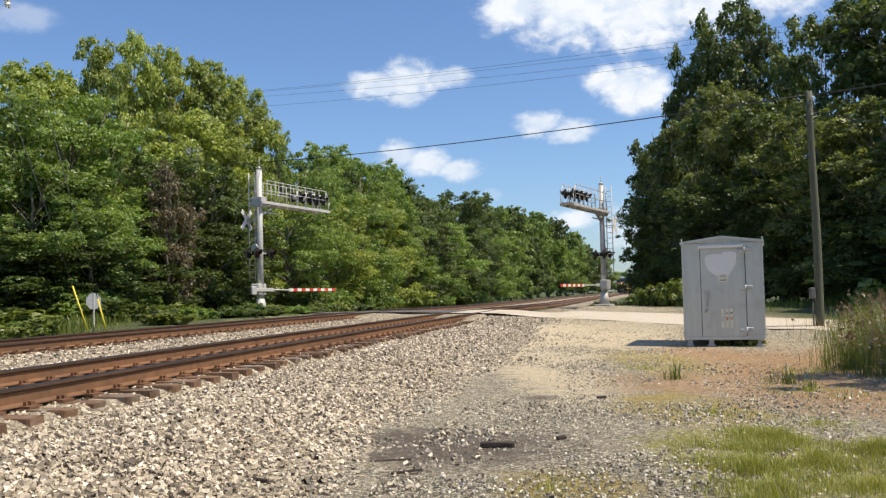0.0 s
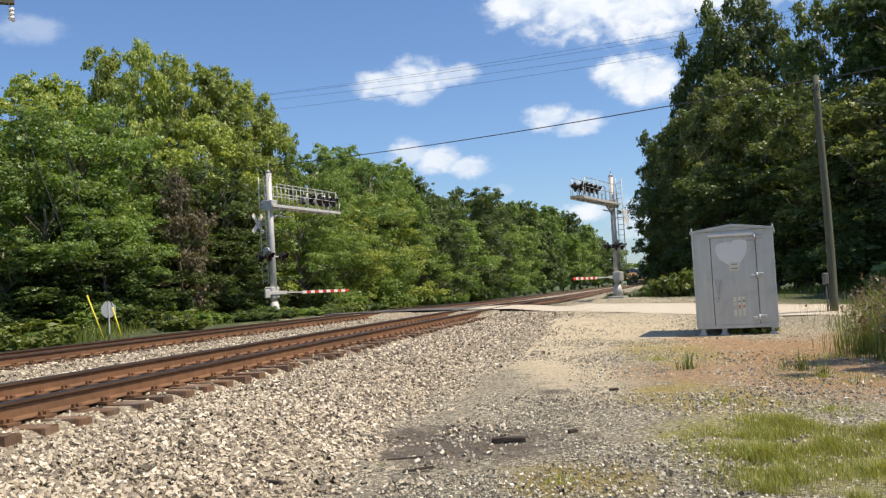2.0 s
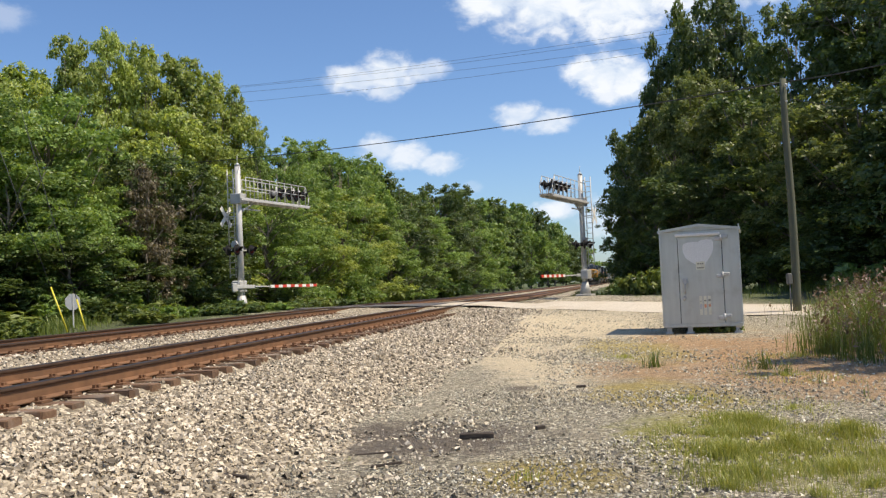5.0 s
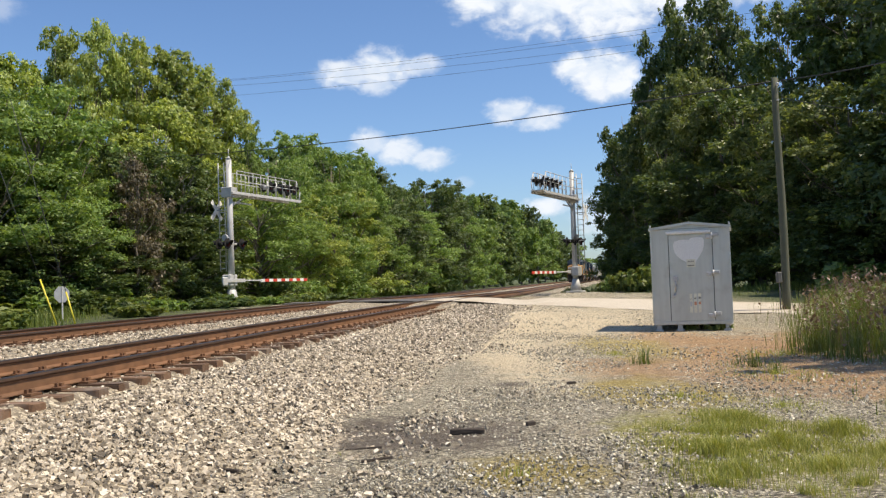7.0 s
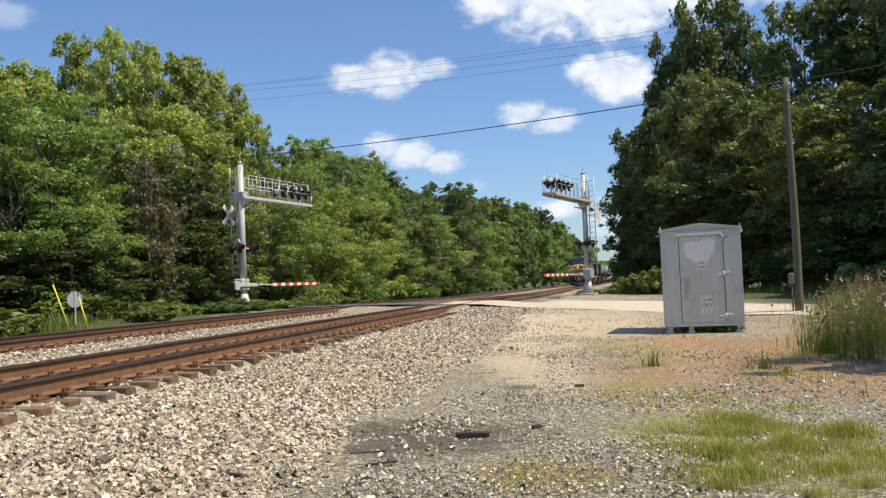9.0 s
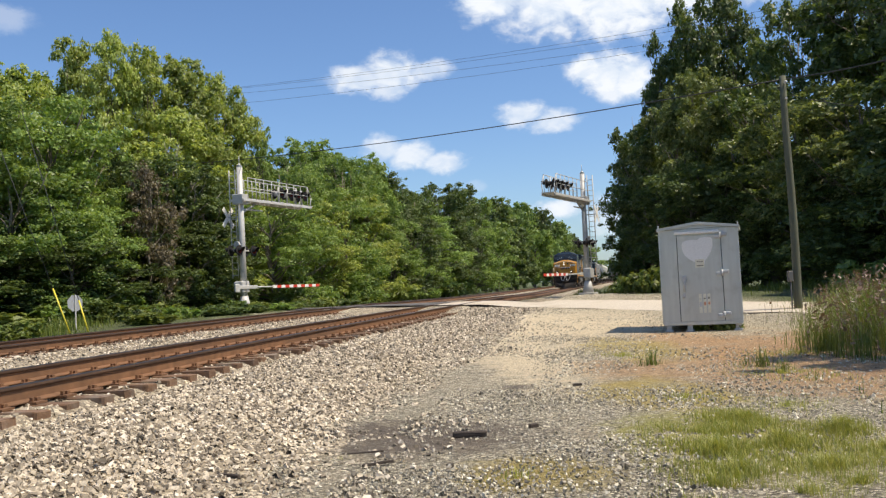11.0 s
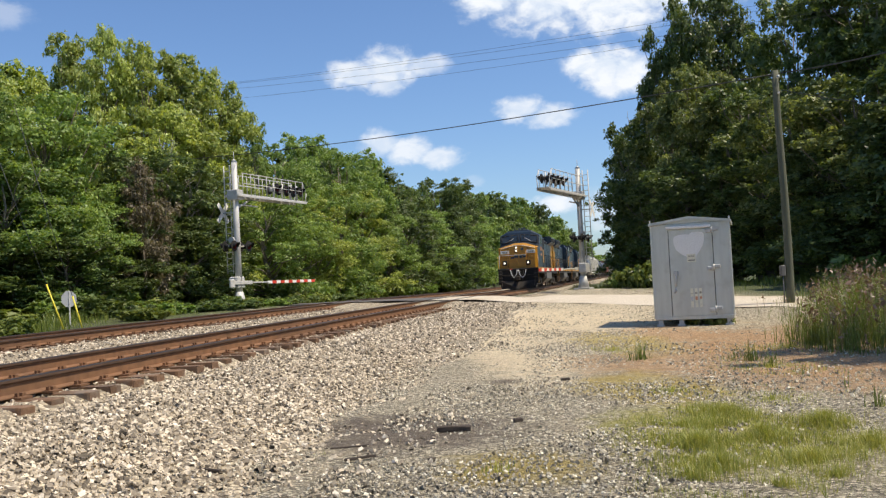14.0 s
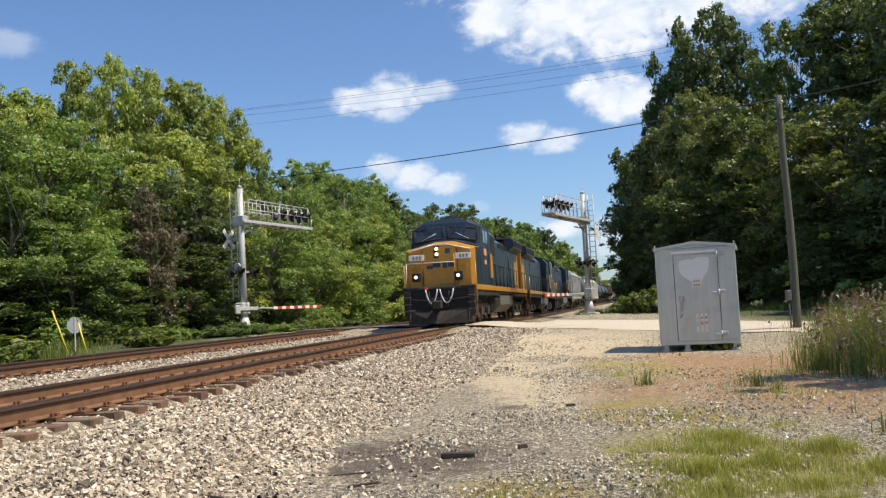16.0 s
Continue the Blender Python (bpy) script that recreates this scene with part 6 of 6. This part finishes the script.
    panel("hose_valve", top, M["red"], 0.44, 0.60, 10.44, 10.54, 1.50, 1.58, 0.01, "red valve")
    # lamps and boards
    for z in (3.20, 2.97):
        b = bmesh.new()
        disc(b, (0.12, 9.99, z), (0, 1, 0), 0.075, 0.03)
        part("headlight", b, M["lamp"], top, "lit headlight")
    panel("headlight_box", top, M["black"], -0.01, 0.25, 9.94, 9.975, 2.82, 3.34, 0.02)
    for x in (1.02, -0.78):
        panel("ditch_light_box", top, M["black"], x - 0.17, x + 0.17, 9.9, 10.13, 1.86, 2.22, 0.03)
        b = bmesh.new()
        disc(b, (x, 10.15, 2.04), (0, 1, 0), 0.07, 0.03)
        part("ditch_light", b, M["lamp"], top, "lit ditch light")
    for x in (-1.0, 1.0):
        board = panel("number_board", top, M["white"], x - 0.33, x + 0.33, 9.94, 9.99, 2.74, 2.98, 0.01, "pale number board with dark bars")
        for i in range(3):
            panel("number_bar", board, M["ink"], x - 0.2 + i * 0.14, x - 0.11 + i * 0.14, 9.985, 9.997, 2.79, 2.93, 0)
    for x0, x1, z0, z1 in ((-0.62, -0.34, 2.42, 2.66), (-0.30, -0.12, 2.38, 2.6), (-0.02, 0.30, 2.42, 2.62), (0.3, 0.56, 2.36, 2.5)):
        panel("emblem_bar", top, nv, x0, x1, 9.985, 9.997, z0, z1, 0, "dark blue emblem shape")
    b = bmesh.new()
    tube(b, (1.42, 10.06, 2.62), (-0.62, 10.06, 2.62), 0.02, seg=6)
    tube(b, (1.42, 10.06, 2.62), (1.42, 10.3, 1.6), 0.02, seg=6)
    part("front_handrail", b, M["hose"], top, "pale handrail")
    for x in (-0.62, 0.76):
        b = bmesh.new()
        tube(b, (x, 10.02, 1.65), (x, 10.02, 2.95), 0.018, seg=6)
        part("nose_grab", b, yl, top)
    for i in range(5):
        x = -0.95 + i * 0.5
        b = bmesh.new()
        tube(b, (x, 8.22, 4.30), (x + 0.16, 8.46, 4.02 - 0.1), 0.012, seg=5)
        part("wiper", b, M["black"], top)
    # below the deck
    b = bmesh.new()
    loft(b, [[(-1.5, y, 0.75), (-1.1, y, 0.38), (1.1, y, 0.38), (1.5, y, 0.75), (1.5, y, 1.3), (-1.5, y, 1.3)] for y in (-2.6, 2.6)])
    part("fuel_tank", b, M["tank"], top, "dusty grey fuel tank")
    for sx in (-1, 1):
        b = bmesh.new()
        tube(b, (sx * 1.25, 2.8, 1.0), (sx * 1.25, 4.1, 1.0), 0.2, 0.2, 12)
        part("air_reservoir", b, M["truck"], top)
    make_truck(top, 6.9, (-1.95, 0.0, 1.95), 0.52, 1.12)
    make_truck(top, -6.9, (-1.95, 0.0, 1.95), 0.52, 1.12)
    return top


def car_ends(top, half):
    for s in (-1, 1):
        coupler(top, s * half, s)
    for s in (-1, 1):
        make_truck(top, s * (half - 2.2), (-0.89, 0.89), 0.46, 1.0)


def make_hopper(mat, label):
    """A covered hopper: curved sides with ribs, roof hatches and sloped bays."""
    half = 8.4
    top = thing("hopper_car", pose(0, 0, -300), label, "freight car", "cars of the freight train")

    def ring(y, w):
        pts = [(-1.1, 1.15), (-1.46, 1.35)] + [(-1.54 - 0.03 * math.sin(math.pi * t), 1.5 + 2.3 * t) for t in (0, 0.5, 1)] + [(-1.2, 4.22), (-0.5, 4.42)]
        pts = pts + [(-u, v) for u, v in pts[::-1]]
        return [(u * w, y, v if w == 1 else 1.15 + (v - 1.15) * w) for u, v in pts]
    b = bmesh.new()
    loft(b, [ring(-half + 1.0, 1), ring(half - 1.0, 1)])
    part("body", b, mat, top)
    for s in (-1, 1):
        b = bmesh.new()
        box(b, -1.5, 1.5, min(s * (half - 1.1), s * half), max(s * (half - 1.1), s * half), 1.05, 1.3, 0.03)
        part("end_platform", b, mat, top)
        b = bmesh.new()
        for x in (-1.4, -1.0, 1.0, 1.4):
            tube(b, (x, s * (half - 0.2), 1.3), (x, s * (half - 0.75), 4.1), 0.03, seg=6)
        for i in range(8):
            tube(b, (1.0, s * (half - 0.25 - i * 0.06), 1.5 + i * 0.34), (1.4, s * (half - 0.25 - i * 0.06), 1.5 + i * 0.34), 0.02, seg=6)
        part("end_ladder", b, mat, top)
    for sx in (-1, 1):
        for i in range(11):
            y = -half + 1.4 + i * (2 * half - 2.8) / 10
            panel("rib", top, mat, min(sx * 1.52, sx * 1.62), max(sx * 1.52, sx * 1.62), y - 0.05, y + 0.05, 1.35, 3.85, 0.01)
        panel("side_sill", top, mat, min(sx * 1.45, sx * 1.6), max(sx * 1.45, sx * 1.6), -half + 0.4, half - 0.4, 1.12, 1.34, 0.01)
    for i in range(3):
        y = -4.0 + i * 4.0
        b = bmesh.new()
        loft(b, [[(-1.2, y - 1.6, 1.2), (1.2, y - 1.6, 1.2), (1.2, y + 1.6, 1.2), (-1.2, y + 1.6, 1.2)], [(-0.45, y - 0.4, 0.4), (0.45, y - 0.4, 0.4), (0.45, y + 0.4, 0.4), (-0.45, y + 0.4, 0.4)]])
        part("discharge_bay", b, mat, top)
    for i in range(8):
        b = bmesh.new()
        tube(b, (0, -6.2 + i * 1.77, 4.38), (0, -6.2 + i * 1.77, 4.52), 0.36, 0.34, 14)
        part("hatch", b, mat, top)
    panel("running_board", top, M["galv"], -0.95, -0.5, -half + 0.8, half - 0.8, 4.44, 4.48, 0)
    for sx in (-1, 1):
        for x0, x1, z0, z1 in ((-5.2, -2.6, 2.9, 3.3), (2.0, 5.4, 2.6, 2.9), (2.0, 4.2, 2.2, 2.4)):
            panel("marking_bar", top, M["ink"], min(sx * 1.575, sx * 1.59), max(sx * 1.575, sx * 1.59), x0, x1, z0, z1, 0)
    car_ends(top, half)
    return top


def make_tank_car(label):
    half = 8.6
    top = thing("tank_car", pose(0, 0, -300), label, "freight car", "cars of the freight train")
    b = bmesh.new()
    tube(b, (0, -half + 0.9, 2.6), (0, half - 0.9, 2.6), 1.5, 1.5, 26)
    for s in (-1, 1):
        tube(b, (0, s * (half - 0.9), 2.6), (0, s * (half - 0.55), 2.6), 1.5, 0.9, 26)
    part("tank", b, M["tanker"], top, "black cylindrical tank")
    b = bmesh.new()
    tube(b, (0, 0, 4.05), (0, 0, 4.5), 0.55, 0.5, 16)
    part("dome", b, M["tanker"], top)
    panel("frame", top, M["truck"], -0.5, 0.5, -half, half, 0.95, 1.25, 0.02)
    for s in (-1, 1):
        panel("end_platform", top, M["truck"], -1.45, 1.45, min(s * (half - 1), s * half), max(s * (half - 1), s * half), 1.1, 1.25, 0.02)
        b = bmesh.new()
        tube(b, (-1.4, s * (half - 0.1), 2.2), (1.4, s * (half - 0.1), 2.2), 0.03, seg=6)
        for x in (-1.4, 1.4):
            tube(b, (x, s * (half - 0.1), 1.2), (x, s * (half - 0.1), 2.2), 0.03, seg=6)
        part("end_rail", b, M["tanker"], top)
    for y in (-5.4, 5.4):
        panel("saddle", top, M["truck"], -1.2, 1.2, y - 0.4, y + 0.4, 1.15, 1.7, 0.02)
    b = bmesh.new()
    for x in (1.5, 1.62):
        tube(b, (x, -0.25, 1.1), (x * 0.9, -0.25, 4.2), 0.03, seg=6)
    part("side_ladder", b, M["galv"], top)
    car_ends(top, half)
    return top


def make_boxcar(mat, label):
    half = 8.4
    top = thing("boxcar", pose(0, 0, -300), label, "freight car", "cars of the freight train")
    b = bmesh.new()
    loft(b, [[(-1.5, y, 1.1), (1.5, y, 1.1), (1.5, y, 4.3), (0, y, 4.6), (-1.5, y, 4.3)] for y in (-half + 0.4, half - 0.4)])
    part("body", b, mat, top)
    for sx in (-1, 1):
        for i in range(14):
            y = -half + 0.7 + i * (2 * half - 1.4) / 13
            if abs(y) > 1.7:
                panel("rib", top, mat, min(sx * 1.49, sx * 1.57), max(sx * 1.49, sx * 1.57), y - 0.05, y + 0.05, 1.15, 4.25, 0.01)
        door = panel("door", top, mat, min(sx * 1.49, sx * 1.6), max(sx * 1.49, sx * 1.6), -1.55, 1.55, 1.2, 4.1, 0.02)
        for i in range(4):
            panel("door_batten", door, mat, min(sx * 1.59, sx * 1.64), max(sx * 1.59, sx * 1.64), -1.5, 1.5, 1.5 + i * 0.65, 1.6 + i * 0.65, 0.01)
    car_ends(top, half)
    return top


def along(s):
    """The place on the near track s metres along it from y = 0."""
    i = min(max(int((s + 60) / 0.5), 0), len(WAY) - 2)
    t = (s + 60) / 0.5 - i
    return WAY[i].lerp(WAY[i + 1], t)


def survey():
    pts, y = [Vector((line_x(-60), -60, rail_z(-60)))], -60.0
    while y < 640:
        y += 0.5 * line_dir(y).y
        pts.append(Vector((line_x(y), y, rail_z(y))))
    zero = min(range(len(pts)), key=lambda i: abs(pts[i].y))
    return pts[zero - 120:]


WAY = survey()
LOCO = make_locomotive("dark blue and yellow freight locomotive with lit headlights on rails")
HOPPER_G = make_hopper(M["hopper_grey"], "grey covered hopper car with ribbed sides")
HOPPER_C = make_hopper(M["hopper_cream"], "cream covered hopper car with ribbed sides")
TANK = make_tank_car("black tank car with a low dome")
BOX = make_boxcar(M["boxcar"], "weathered brown boxcar with ribbed sides")
TRAIN = [(LOCO, 11.1), (LOCO, 11.1), (LOCO, 11.1), (HOPPER_G, 8.95), (TANK, 9.15), (HOPPER_C, 8.95), (HOPPER_C, 8.95), (TANK, 9.15), (TANK, 9.15), (TANK, 9.15),
         (BOX, 8.95), (HOPPER_G, 8.95), (HOPPER_G, 8.95), (TANK, 9.15)]


def motions():
    """The train comes down the near track towards the camera."""
    behind = 0.0
    speed, last = 16.0, 37.4
    for i, (model, half) in enumerate(TRAIN):
        car = copy_thing(model, pose(0, 0, 0))
        if i in (1, 2):
            car["label"] = "dark blue and yellow trailing freight locomotive"
        middle = behind + half
        rows = []
        for k in range(33):
            t = k * 0.5
            s = last + speed * (16.0 - t) + middle
            a, b = along(s - half * 0.62), along(s + half * 0.62)
            d = a - b
            turn = -math.degrees(math.atan2(d.x, d.y))
            tilt = math.degrees(math.atan2(d.z, math.hypot(d.x, d.y)))
            c = (a + b) / 2
            if i in (1, 2):
                turn, tilt = turn + 180, -tilt
            rows.append((t, pose(c.x, c.y, c.z, tilt, 0, turn)))
        walk(car, rows)
        behind += 2 * half + 0.05
    for model in {m for m, _ in TRAIN} | set(MODELS.values()) | set(SHRUBS.values()):
        for ob in (*model.children_recursive, model):
            bpy.data.objects.remove(ob)


motions()
